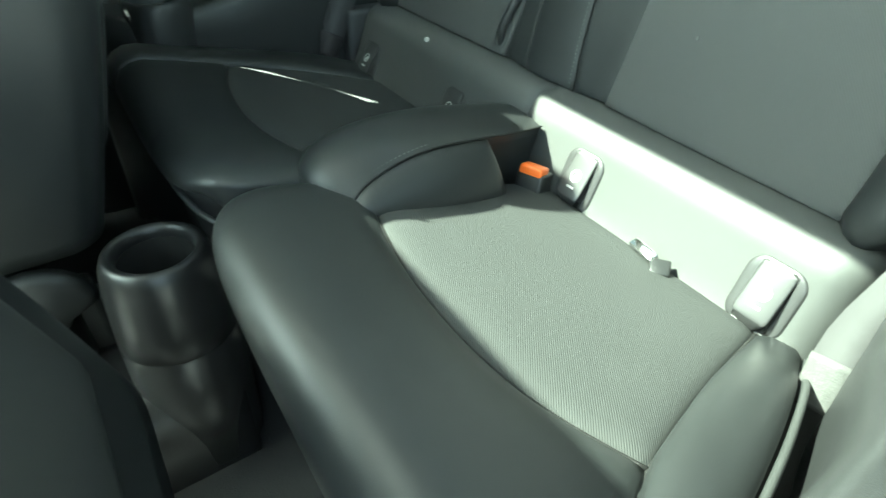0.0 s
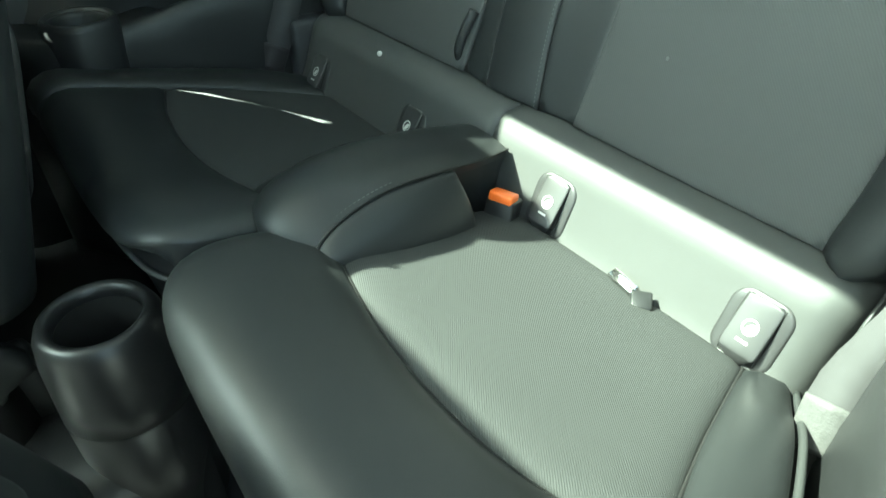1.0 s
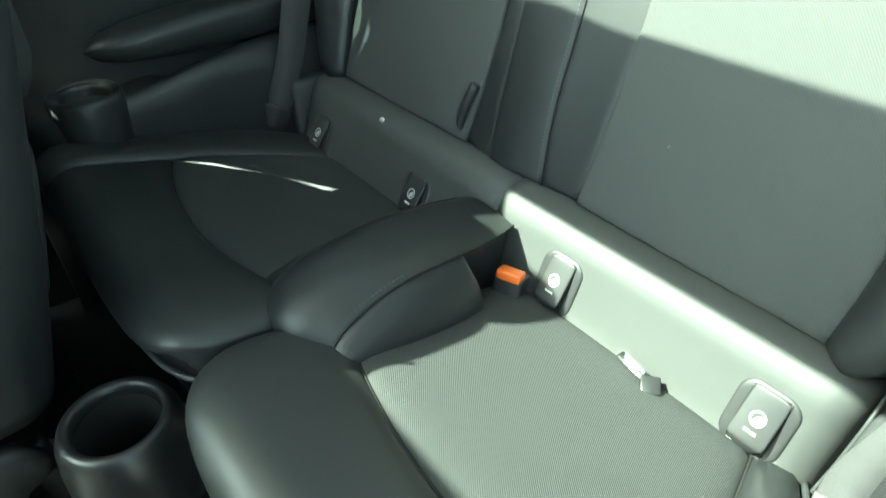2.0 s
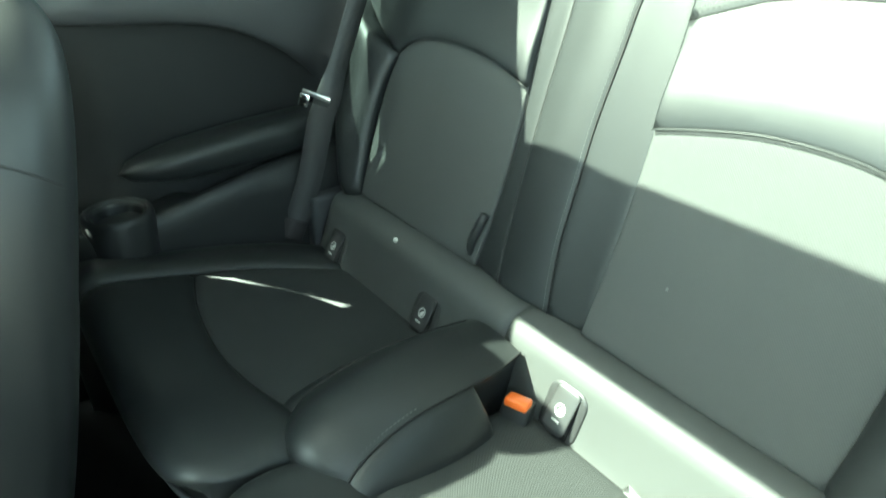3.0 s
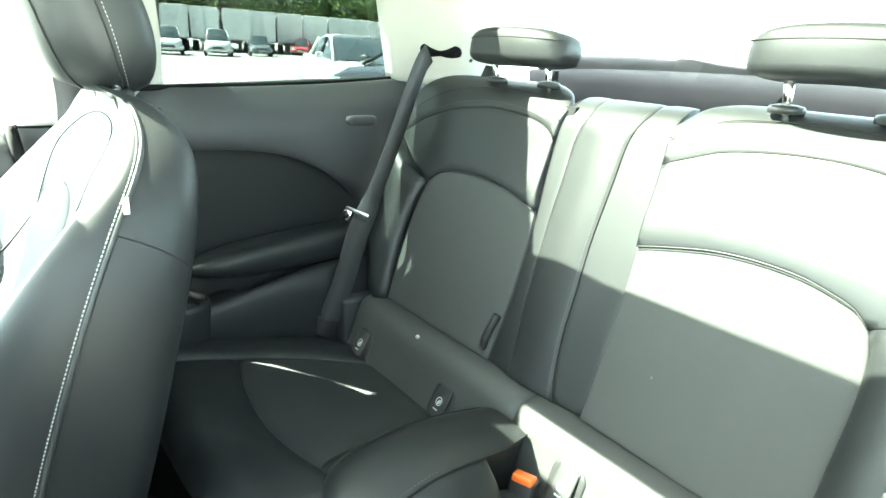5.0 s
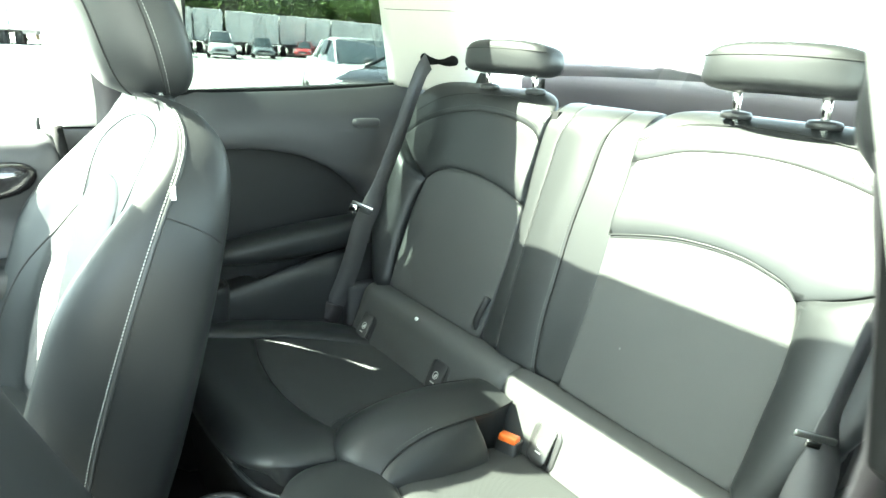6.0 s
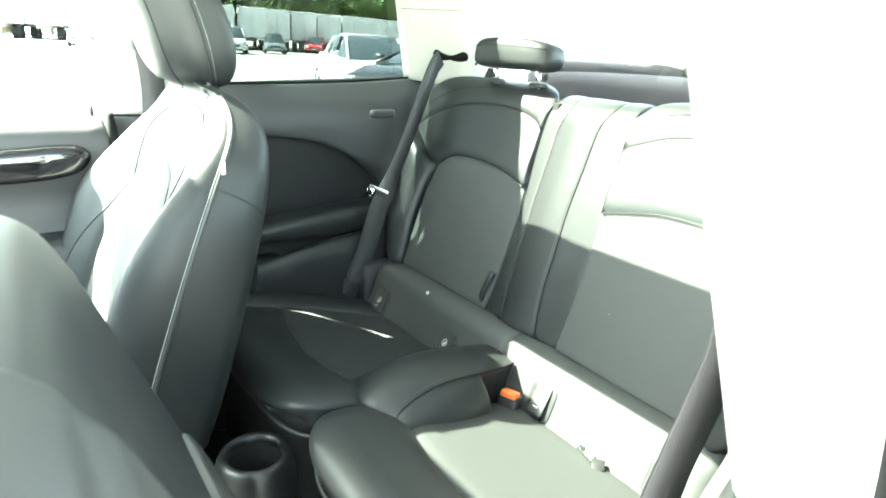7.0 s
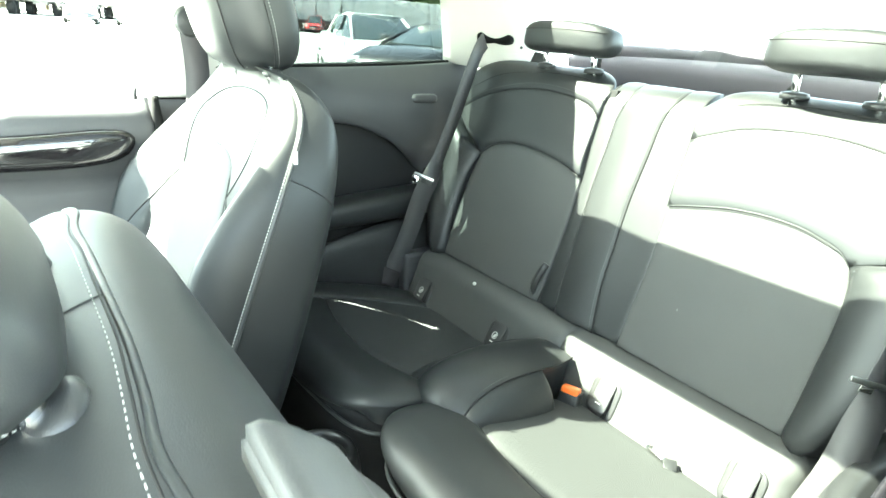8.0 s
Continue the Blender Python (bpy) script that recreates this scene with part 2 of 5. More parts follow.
def tube(path, r, bm=None, sides=6, closed=False, cap=True):
    bm = bm or bmesh.new()
    p = [Vector(q) for q in path]
    n, rows, up = len(p), [], Vector((0.123, 0.34, 0.93)).normalized()
    for i in range(n):
        a, b = p[(i - 1) % n if closed or i else 0], p[(i + 1) % n if closed or i + 1 < n else n - 1]
        t = (b - a).normalized()
        side = t.cross(up)
        side = side.normalized() if side.length > 1e-4 else t.orthogonal().normalized()
        up2 = side.cross(t)
        rr = r[i] if isinstance(r, (list, tuple)) else r
        rows.append([bm.verts.new(p[i] + (side * math.cos(k * 2 * math.pi / sides) + up2 * math.sin(k * 2 * math.pi / sides)) * rr) for k in range(sides)])
    for i in range(n if closed else n - 1):
        a, b = rows[i], rows[(i + 1) % n]
        for k in range(sides):
            bm.faces.new((a[k], a[(k + 1) % sides], b[(k + 1) % sides], b[k]))
    if cap and not closed:
        bm.faces.new(rows[0])
        bm.faces.new(rows[-1])
    return bm


def stitches(path, normal_at, bm=None, length=0.0042, gap=0.0030, width=0.0007, lift=0.0006):
    """A row of short raised threads along a path."""
    bm = bm or bmesh.new()
    p = [Vector(q) for q in path]
    seg = [0.0]
    for a, b in zip(p, p[1:]):
        seg.append(seg[-1] + (b - a).length)

    def at(s):
        i = max(0, min(len(p) - 2, int(np.searchsorted(seg, s)) - 1))
        return p[i].lerp(p[i + 1], (s - seg[i]) / max(seg[i + 1] - seg[i], 1e-9))

    s = 0.002
    while s + length < seg[-1]:
        a, b = at(s), at(s + length)
        n = Vector(normal_at(a)).normalized()
        side = (b - a).cross(n).normalized() * width
        rows = []
        for q, k in ((a, 0.3), (a.lerp(b, 0.5), 1.0), (b, 0.3)):
            rows.append([bm.verts.new(q + side), bm.verts.new(q + n * lift * 2 * k), bm.verts.new(q - side)])
        for r0, r1 in zip(rows, rows[1:]):
            bm.faces.new((r0[0], r0[1], r1[1], r1[0]))
            bm.faces.new((r0[1], r0[2], r1[2], r1[1]))
        s += length + gap
    return bm


def loft(rows, bm=None, closed=True, cap=True):
    """Skins a list of rings (lists of points)."""
    bm = bm or bmesh.new()
    vs = [[bm.verts.new(Vector(p)) for p in r] for r in rows]
    n = len(rows[0])
    for a, b in zip(vs, vs[1:]):
        for k in range(n if closed else n - 1):
            bm.faces.new((a[k], a[(k + 1) % n], b[(k + 1) % n], b[k]))
    if cap and closed:
        bm.faces.new(vs[0])
        bm.faces.new(vs[-1])
    return bm


def rounded_box(lo, hi, bevel=0.004, segments=2, bm=None):
    b = bmesh.new()
    bmesh.ops.create_cube(b, size=1)
    lo, hi = Vector(lo), Vector(hi)
    for v in b.verts:
        v.co = Vector([lo[i] + (v.co[i] + 0.5) * (hi[i] - lo[i]) for i in range(3)])
    if bevel:
        bmesh.ops.bevel(b, geom=list(b.edges), offset=bevel, segments=segments, affect="EDGES", profile=0.5)
    if bm is None:
        return b
    me = bpy.data.meshes.new("tmp")
    b.to_mesh(me)
    b.free()
    bm.from_mesh(me)
    bpy.data.meshes.remove(me)
    return bm


def lathe(profile, centre, sides=40, squash=1.0):
    """Turns (radius, z) pairs about the upright through centre."""
    rows = [[(centre[0] + r * math.cos(a) * squash, centre[1] + r * math.sin(a), centre[2] + z)
             for a in (k * 2 * math.pi / sides for k in range(sides))] for r, z in profile]
    return loft(rows)


def ribbon(path, across, width, thick=0.0014, bm=None):
    """A flat band along a path; across(i) gives its cross direction."""
    rows = []
    p = [Vector(q) for q in path]
    for i, q in enumerate(p):
        t = (p[min(i + 1, len(p) - 1)] - p[max(i - 1, 0)]).normalized()
        s = Vector(across(i / (len(p) - 1)))
        s = (s - t * s.dot(t)).normalized()
        n = s.cross(t) * thick / 2
        w = s * width / 2
        rows.append([q - w - n, q + w - n, q + w + n, q - w + n])
    return loft(rows, bm)


def moved(bm, m):
    bmesh.ops.transform(bm, matrix=m, verts=bm.verts)
    return bm

# ---- the cabin: floor, walls, roof, windows ----
def slab(name, boxes, mat, label, category, bevel=0.006):
    bm = bmesh.new()
    for lo, hi in boxes:
        rounded_box(lo, hi, bevel, 2, bm)
    return single(name, bm, mat, label, category, "structure", sharp=40)


ROOF_Z = 1.25
# panes are out of view; their edges are fitted to the sun patches
GLASS_ROOF = (-0.385, 0.385)                       # sides of both roof panes
PANES = ((-0.792, -0.430), (-0.216, 0.130))        # front and rear pane, front to back
RX = 0.66
slab("ceiling", [((-RX, -1.15, ROOF_Z), (RX, PANES[0][0], ROOF_Z + 0.035)),
                 ((-RX, PANES[0][1], ROOF_Z), (RX, PANES[1][0], ROOF_Z + 0.035)),
                 ((-RX, PANES[1][1], ROOF_Z), (RX, 0.52, ROOF_Z + 0.035)),
                 ((-RX, PANES[0][0], ROOF_Z), (GLASS_ROOF[0], PANES[0][1], ROOF_Z + 0.035)),
                 ((GLASS_ROOF[1], PANES[0][0], ROOF_Z), (RX, PANES[0][1], ROOF_Z + 0.035)),
                 ((-RX, PANES[1][0], ROOF_Z), (GLASS_ROOF[0], PANES[1][1], ROOF_Z + 0.035)),
                 ((GLASS_ROOF[1], PANES[1][0], ROOF_Z), (RX, PANES[1][1], ROOF_Z + 0.035))],
     HEADLINER, "pale grey cloth headliner with two glass roof panes", "headliner", 0)
floor = slab("floor", [((-0.76, -2.0, 0.08), (0.76, 0.62, 0.12))], CARPET, "black carpeted cabin floor", "car floor")


def pane(name, quad, mat, label, thick=0.004):
    """A window pane from four corners."""
    q = [Vector(p) for p in quad]
    n = (q[1] - q[0]).cross(q[3] - q[0]).normalized() * thick
    rows = [q, [p + n for p in q]]
    ob = single(name, loft(rows), mat, label, "car window", "structure", smooth=False)
    ob.visible_shadow = mat in (TINTED, ROOF_GLASS)
    return ob


for i, (y0, y1) in enumerate(PANES):
    pane(f"window_roof_{i + 1}", [(GLASS_ROOF[0] - 0.005, y0 - 0.005, ROOF_Z + 0.037), (GLASS_ROOF[1] + 0.005, y0 - 0.005, ROOF_Z + 0.037),
                                  (GLASS_ROOF[1] + 0.005, y1 + 0.005, ROOF_Z + 0.037), (GLASS_ROOF[0] - 0.005, y1 + 0.005, ROOF_Z + 0.037)],
         ROOF_GLASS, "lightly tinted glass pane in the roof")


def side_x(z):
    """Half width of the glass plane."""
    return 0.70 - 0.20 * (z - 0.985)


def wall_surface(m, x_of):
    return lambda y, z: (m * x_of(y, z), y, z)


def smoothstep(a, b, x):
    t = min(1, max(0, (x - a) / (b - a)))
    return t * t * (3 - 2 * t)


WIDER = [0.0]


def upper_trim_x(y, z):
    """The quarter trim leans inwards below the window sill."""
    lean = 0.655 - 0.055 * smoothstep(0.985, 0.88, z)
    return min(0.735, lean + WIDER[0] + 0.05 * smoothstep(0.80, 0.70, z) + 0.02 * smoothstep(0.10, 0.18, y) * smoothstep(0.93, 0.86, z) + 0.09 * smoothstep(-0.24, -0.42, y))


def recess_x(y, z):
    return min(0.74, WIDER[0] + 0.648 - 0.05 * smoothstep(0.60, 0.50, z) + 0.09 * smoothstep(-0.30, -0.45, y))


LOWER = [0.0]


def lower_trim_x(y, z):
    return LOWER[0] * smoothstep(-0.02, -0.22, y) + 0.592 - 0.052 * smoothstep(0.62, 0.56, z) - 0.01 * smoothstep(-0.25, -0.35, y) + 0.10 * smoothstep(-0.38, -0.47, y)


SILL = [(-0.46, 0.957), (-0.28, 0.962), (0.0, 0.972), (0.232, 0.988)]


def quarter_side(m, far):
    word = "far" if far else "near"
    wall = thing(f"wall_{word}_quarter", (m * 0.66, -0.1, 0.12), "dark grey grained quarter panel trim with moulded armrest", "trim panel", kind="structure")
    out = (-m, 0, 0)
    WIDER[0] = 0.0 if far else 0.085
    LOWER[0] = 0.0 if far else 0.05
    # upper trim between the sill and the scooped recess
    scoop = [(-0.46, 0.846), (-0.29, 0.848), (-0.19, 0.845), (-0.10, 0.830), (-0.03, 0.803), (0.03, 0.764), (0.09, 0.715), (0.13, 0.65), (0.14, 0.40)]
    o = loop([(-0.46, 0.846), (-0.46, 0.957)], SILL, [(0.232, 0.988), (0.30, 0.99)], [(0.30, 0.99), (0.32, 0.40)], [(0.32, 0.40), (0.14, 0.40)], scoop[::-1], step=0.02)
    part("upper_trim", panel(o, wall_surface(m, upper_trim_x), out, 0.012, 0.035, 0.05, 0.025), SOFT_PLASTIC, wall)
    o = loop([(-0.47, 0.40), (-0.47, 0.87)], [(-0.47, 0.87), (0.16, 0.87)], [(0.16, 0.87), (0.16, 0.40)], [(0.16, 0.40), (-0.47, 0.40)], step=0.04)
    part("recess_panel", panel(o, wall_surface(m, recess_x), out, 0.0, 0.02, 0.02, 0.04), RECESS_CLOTH, wall, "black recessed trim cloth")
    # lower trim with the sloping ledge that runs up from the cup holder
    top = [(-0.47, 0.545), (-0.30, 0.548), (-0.20, 0.566), (-0.06, 0.585), (0.15, 0.60)]
    o = loop([(-0.47, 0.12), (-0.47, 0.545)], top, [(0.15, 0.60), (0.15, 0.12)], [(0.15, 0.12), (-0.47, 0.12)], step=0.025)
    # darker plastic than the upper trim: low-down shade put into the colour
    part("lower_trim", panel(o, wall_surface(m, lower_trim_x), out, 0.02, 0.035, 0.05, 0.03), PLASTIC, wall)
    # padded armrest in the recess
    depth = 0.590 if far else 0.665
    rows = []
    for t in np.linspace(0, 1, 26):
        y = -0.318 + t * 0.43
        grow = math.sqrt(min(1, t / 0.30) * (2 - min(1, t / 0.30)))
        w, h = 0.052 * grow + 0.001, (0.028 + 0.010 * smoothstep(0.0, 0.6, t)) * grow + 0.001
        cz = 0.612 + 0.022 * t
        ring = []
        for k in range(24):
            a = k * 2 * math.pi / 24
            c, s = math.cos(a), math.sin(a)
            ring.append((m * (depth - w * math.copysign(abs(c) ** 0.75, c) - 0.006 * s), y, cz + h * math.copysign(abs(s) ** 0.7, s)))
        rows.append(ring)
    part("armrest", loft(rows), LEATHER, wall, "padded black armrest")
    # cup holder cut into the front of the ledge
    c = (m * 0.545, -0.342, 0.515) if far else (m * 0.63, -0.36, 0.46)
    part("cup_holder", lathe([(0.001, -0.10), (0.034, -0.10), (0.039, 0.043), (0.041, 0.049), (0.0445, 0.0505), (0.0465, 0.0495), (0.0470, 0.0525), (0.0505, 0.0560), (0.055, 0.0525), (0.0575, 0.043), (0.056, -0.02), (0.05, -0.12), (0.001, -0.12)], c, 40), PLASTIC, wall, "black round cup holder")
    # filler beside the bench
    part("bench_filler", rounded_box((min(m * 0.4915, m * 0.545), -0.012, 0.34), (max(m * 0.4915, m * 0.545), 0.14, 0.517), 0.012, 3), SOFT_PLASTIC, wall)
    # small grip on the upper trim
    rows = []
    for t in np.linspace(0, 1, 14):
        e = math.sqrt(max(0, 1 - (2 * t - 1) ** 6))
        y = 0.045 + 0.085 * t
        rows.append([(m * (upper_trim_x(y, 0.895) - 0.008 - 0.012 * e * math.cos(a)), y, 0.898 + 0.012 * e * math.sin(a)) for a in (k * 2 * math.pi / 12 for k in range(12))])
    part("grip", loft(rows), SOFT_PLASTIC, wall, "small dark oval pull")
    # window rubber and pane
    ring = [(-0.46, 0.957)] + [tuple(p) for p in curve(SILL, 0.04)] + [tuple(p) for p in curve([(0.232, 0.988), (0.245, 1.03), (0.225, 1.09), (0.17, 1.215)], 0.03)] + [(0.0, 1.235), (-0.46, 1.235)]
    part("window_rubber", tube([(m * (side_x(z) - 0.035), y, z) for y, z in ring], 0.006, None, 8, True), RUBBER, wall)
    pane(f"window_{word}_quarter", [(m * side_x(0.94), -0.42, 0.94), (m * side_x(0.94), 0.28, 0.94), (m * side_x(1.26), 0.28, 1.26), (m * side_x(1.26), -0.42, 1.26)], TINTED if far else CLEAR, "lightly tinted rear side window" if far else "clear rear side window")
    # sill between trim and glass, rail under the roof
    o = loop([(-0.40, 0.93), (-0.40, 0.955)], [(-0.40, 0.955), (0.28, 0.989)], [(0.28, 0.989), (0.28, 0.93)], [(0.28, 0.93), (-0.40, 0.93)], step=0.05)
    part("sill", panel(o, wall_surface(m, lambda y, z: 0.70), out, 0.0, 0.01, 0.05, 0.05), SOFT_PLASTIC, wall)
    rail = [((-0.66 if m < 0 else 0.60), -1.16, 1.235), ((-0.60 if m < 0 else 0.66), 0.50, 1.252)]
    part("roof_rail", rounded_box(rail[0], rail[1], 0.006), HEADLINER, wall)
    return wall


quarter_side(-1, True)
quarter_side(1, False)


# pale pillars behind the doors, wrapped round into the door jamb, dark below
def pillar_b(m, word, lean, shift, foot):
    p = thing(f"wall_{word}_pillar", (m * 0.69, -0.45, 0.12), "pale grey moulded pillar trim with dark lower cover", "pillar trim", kind="structure")
    line = [(0.705, -0.30), (0.680, -0.38), (0.664, -0.45), (0.662, -0.485), (0.672, -0.510), (0.695, -0.524), (0.735, -0.524), (0.758, -0.515), (0.768, -0.49), (0.770, -0.30)]
    section_line = [(q.x, q.y) for q in (Vector((a, c, 0)) for a, c in line)]

    def rings(levels, grow):
        rows = []
        for z, g in levels:
            # far front edge is pushed forward to thin the sun sliver behind it
            rows.append([(m * (min(0.775, q.x + shift - lean * (max(z, 0.86) - 0.92)) - g * grow), q.y + g * 0.006 - (0.029 if m < 0 and q.y < -0.48 else 0.0), z) for q in curve([(a, c, 0) for a, c in section_line], 0.012)])
        return rows

    part("upper_cover", loft(rings([(foot, -2.4), (foot + 0.003, -0.9), (foot + 0.009, -0.2), (foot + 0.016, 0), (1.0, 0), (1.1, 0), (1.2, 0), (1.25, 0)], 0.004)), TRIM_LIGHT, p, "pale grey plastic cover", sharp=60)
    part("lower_cover", loft(rings([(0.10, 0), (0.4, 0), (0.7, 0), (0.86, 0), (foot - 0.011, -0.3), (foot - 0.004, -1.2)], 0.004)), SOFT_PLASTIC, p, "dark grey lower cover", sharp=60)
    part("door_rubber", tube(curve([(m * 0.735, -0.532, 1.24), (m * 0.752, -0.534, 1.10), (m * 0.775, -0.532, 0.95), (m * 0.785, -0.53, 0.70), (m * 0.775, -0.53, 0.12)], 0.04), 0.009, None, 8), RUBBER, p, "black door seal")
    part("roof_gutter", rounded_box((min(m * 0.64, m * 0.715), -0.53, 1.212), (max(m * 0.64, m * 0.715), 0.50, 1.27), 0.015), HEADLINER, p)
    # far header is made narrower to let sun onto the front seat
    part("door_header", rounded_box((0.64, -1.14, 1.212) if m > 0 else (-0.668, -1.14, 1.212), (0.715, -0.532, 1.27) if m > 0 else (-0.62, -0.532, 1.27), 0.015), HEADLINER, p)
    return p


pillar_b(-1, "far", 0.17, 0.0, 0.893)
pillar_b(1, "near", 0.34, 0.036, 0.908)


# pale C pillars with the slot for the rear belt
def pillar_c(m, word):
    p = thing(f"wall_{word}_rear_pillar", (m * 0.6, 0.3, 0.98), "pale grey rear pillar trim with belt slot", "pillar trim", kind="structure")

    def ps(u, z):
        # u runs from the window edge round to the tailgate
        lean = -0.22 * (z - 1.0)
        a = smoothstep(0.0, 0.30, u)
        return (m * (0.655 - 0.155 * smoothstep(0.0, 0.12, u) + 0.06 * smoothstep(0.14, 0.30, u) + lean), 0.205 + 0.03 * a + u * 0.85 - 0.30 * (z - 0.99), z)

    o = loop([(0.0, 0.985), (0.0, 1.05), (-0.005, 1.25)], [(-0.005, 1.25), (0.26, 1.25)], [(0.26, 1.25), (0.235, 1.12), (0.22, 0.96)], [(0.22, 0.96), (0.0, 0.985)], step=0.02)
    part("cover", panel(o, ps, (-m, -1, 0), 0.010, 0.02, 0.03, 0.02), TRIM_LIGHT, p)
    # dark slot with two lobes
    bm = bmesh.new()
    path = curve([ps(0.054, 1.064), ps(0.068, 1.054), ps(0.092, 1.054), ps(0.108, 1.064)], 0.006)
    off = Vector((-m * 0.6, -1, 0)).normalized() * 0.011
    k = len(path)
    ends = [min(i, k - 1 - i) * 0.006 for i in range(k)]
    tube([q + off * 0.35 for q in path], [(0.009 + 0.008 * abs(2 * i / (k - 1) - 1)) * (0.25 + 0.75 * min(1.0, e / 0.012) ** 0.5) for i, e in enumerate(ends)], bm, 12)
    part("belt_slot", bm, RUBBER, p, "dark belt slot")
    q = Vector(ps(0.135, 1.015)) + off
    part("coat_pin", tube([q, q + Vector((0, -0.012, 0.022))], 0.004, tube([q + Vector((-0.012, -0.014, 0.024)), q + Vector((0.012, -0.014, 0.024))], 0.004), 8), PLASTIC, p)
    part("joint_line", tube([Vector(ps(u, 1.165)) + off for u in np.linspace(0.0, 0.25, 14)], 0.0007), SEAM, p)
    edge = curve([ps(0.262, 1.25), ps(0.237, 1.12), ps(0.222, 0.96)], 0.02)
    part("edge_seal", tube([e + off * 0.4 for e in edge], 0.004), RUBBER, p)


pillar_c(-1, "far")
pillar_c(1, "near")

# tailgate: felt-covered inner panel with the motor bump, tall rear window above
tail = thing("wall_rear", (0, 0.66, 0.3), "dark grey felt-covered tailgate inner panel", "tailgate", kind="structure")


def tail_surface(x, z):
    return (x, 0.655 - 0.10 * (abs(x) / 0.55) ** 2.2 - 0.18 * (z - 1.0) + 0.02, z)


o = loop([(-0.56, 0.25), (-0.56, 1.02)], [(-0.56, 1.02), (-0.40, 1.034), (-0.2, 1.040), (0.0, 1.042), (0.2, 1.040), (0.40, 1.034), (0.56, 1.02)], [(0.56, 1.02), (0.56, 0.25)], [(0.56, 0.25), (-0.56, 0.25)], step=0.03)
part("felt_panel", panel(o, tail_surface, (0, -1, 0), 0.03, 0.05, 0.03, 0.04, (0.002, 0.008, 0.018, 0.032)), SHELF_CLOTH, tail)
o = loop([(-0.55, 1.036), (-0.50, 1.058), (-0.30, 1.066), (-0.20, 1.068), (-0.16, 1.082), (0.16, 1.082), (0.20, 1.068), (0.30, 1.066), (0.50, 1.058), (0.55, 1.036)],
         [(0.55, 1.010), (0.2, 1.020), (-0.2, 1.020), (-0.55, 1.010)], step=0.02)
part("window_ledge", panel(o, lambda x, z: (x, tail_surface(x, z)[1] + 0.012, z), (0, -1, 0), 0.012, 0.02, 0.05, 0.02), SHELF_CLOTH, tail)
pane("window_rear", [(-0.62, 0.66, 1.0), (0.62, 0.66, 1.0), (0.56, 0.50, 1.29), (-0.56, 0.50, 1.29)], CLEAR, "clear rear window")
slab("wall_rear_sides", [((-0.76, 0.34, 0.12), (-0.60, 0.70, 0.985)), ((0.60, 0.34, 0.12), (0.76, 0.70, 0.985))], SOFT_PLASTIC, "dark luggage bay side trim", "trim panel")

# front: bulkhead, dashboard and windscreen ahead of the seats
slab("wall_front", [((-0.78, -2.02, 0.12), (0.78, -1.95, 0.86)), ((-0.74, -1.95, 0.50), (0.74, -1.30, 0.80))], PLASTIC, "black dashboard and bulkhead", "dashboard", 0.03)
pane("window_front", [(-0.74, -1.98, 0.86), (0.74, -1.98, 0.86), (0.62, -1.14, 1.268), (-0.62, -1.14, 1.268)], CLEAR, "clear raked windscreen")
for m, word in ((-1, "far"), (1, "near")):
    bm = tube(curve([(m * 0.655, -1.12, 1.25), (m * 0.70, -1.5, 1.09), (m * 0.755, -1.96, 0.86)], 0.06), 0.032, None, 10)
    single(f"wall_{word}_front_pillar", bm, TRIM_LIGHT, "pale grey windscreen pillar trim", "pillar trim", "structure")

# outer skin of the car
slab("wall_far_skin", [((-0.84, -2.02, 0.06), (-0.78, 0.72, 0.93)), ((-0.78, 0.30, 0.93), (-0.72, 0.70, 1.25))], CAR_WHITE, "white painted outer body side", "car body", 0.02)
slab("wall_near_skin", [((0.785, -0.52, 0.06), (0.84, 0.72, 0.90)), ((0.70, -1.5, 0.04), (0.84, -0.53, 0.11)), ((0.785, -2.02, 0.06), (0.84, -1.5, 0.90)), ((0.73, 0.30, 0.90), (0.78, 0.70, 1.25))], CAR_WHITE, "white painted outer body side with open doorway", "car body", 0.02)


# ---- far front door, shut ----
door = thing("door_far", (-0.65, -1.0, 0.14), "closed dark grey front door with gloss black pull", "car door", kind="structure")


def door_x(y, z):
    return 0.655 - 0.05 * smoothstep(0.90, 0.86, z) + 0.035 * smoothstep(0.79, 0.74, z) - 0.05 * smoothstep(0.66, 0.60, z)


o = loop([(-1.48, 0.14), (-1.48, 0.87)], [(-1.48, 0.87), (-1.0, 0.883), (-0.60, 0.900), (-0.568, 0.897)], [(-0.568, 0.897), (-0.552, 0.76), (-0.545, 0.14)], [(-0.545, 0.14), (-1.48, 0.14)], step=0.025)
part("door_trim", panel(o, wall_surface(-1, door_x), (1, 0, 0), 0.014, 0.03, 0.05, 0.025), SOFT_PLASTIC, door)
o = loop([(-1.4, 0.80), (-1.2, 0.835), (-0.82, 0.838), (-0.66, 0.845), (-0.61, 0.838), (-0.600, 0.815), (-0.63, 0.785), (-0.72, 0.772), (-0.90, 0.772), (-1.2, 0.76), (-1.4, 0.80)], step=0.015)
pull = part("pull", panel(o, wall_surface(-1, lambda y, z: 0.592), (1, 0, 0), 0.018, 0.022, 0.03, 0.02), GLOSS_BLACK, door, "gloss black sweeping pull")
part("pull_strip", tube(curve([(-0.571, -1.3, 0.800), (-0.568, -0.9, 0.812), (-0.570, -0.68, 0.822)], 0.03), 0.005), CHROME, pull, "bright metal strip")
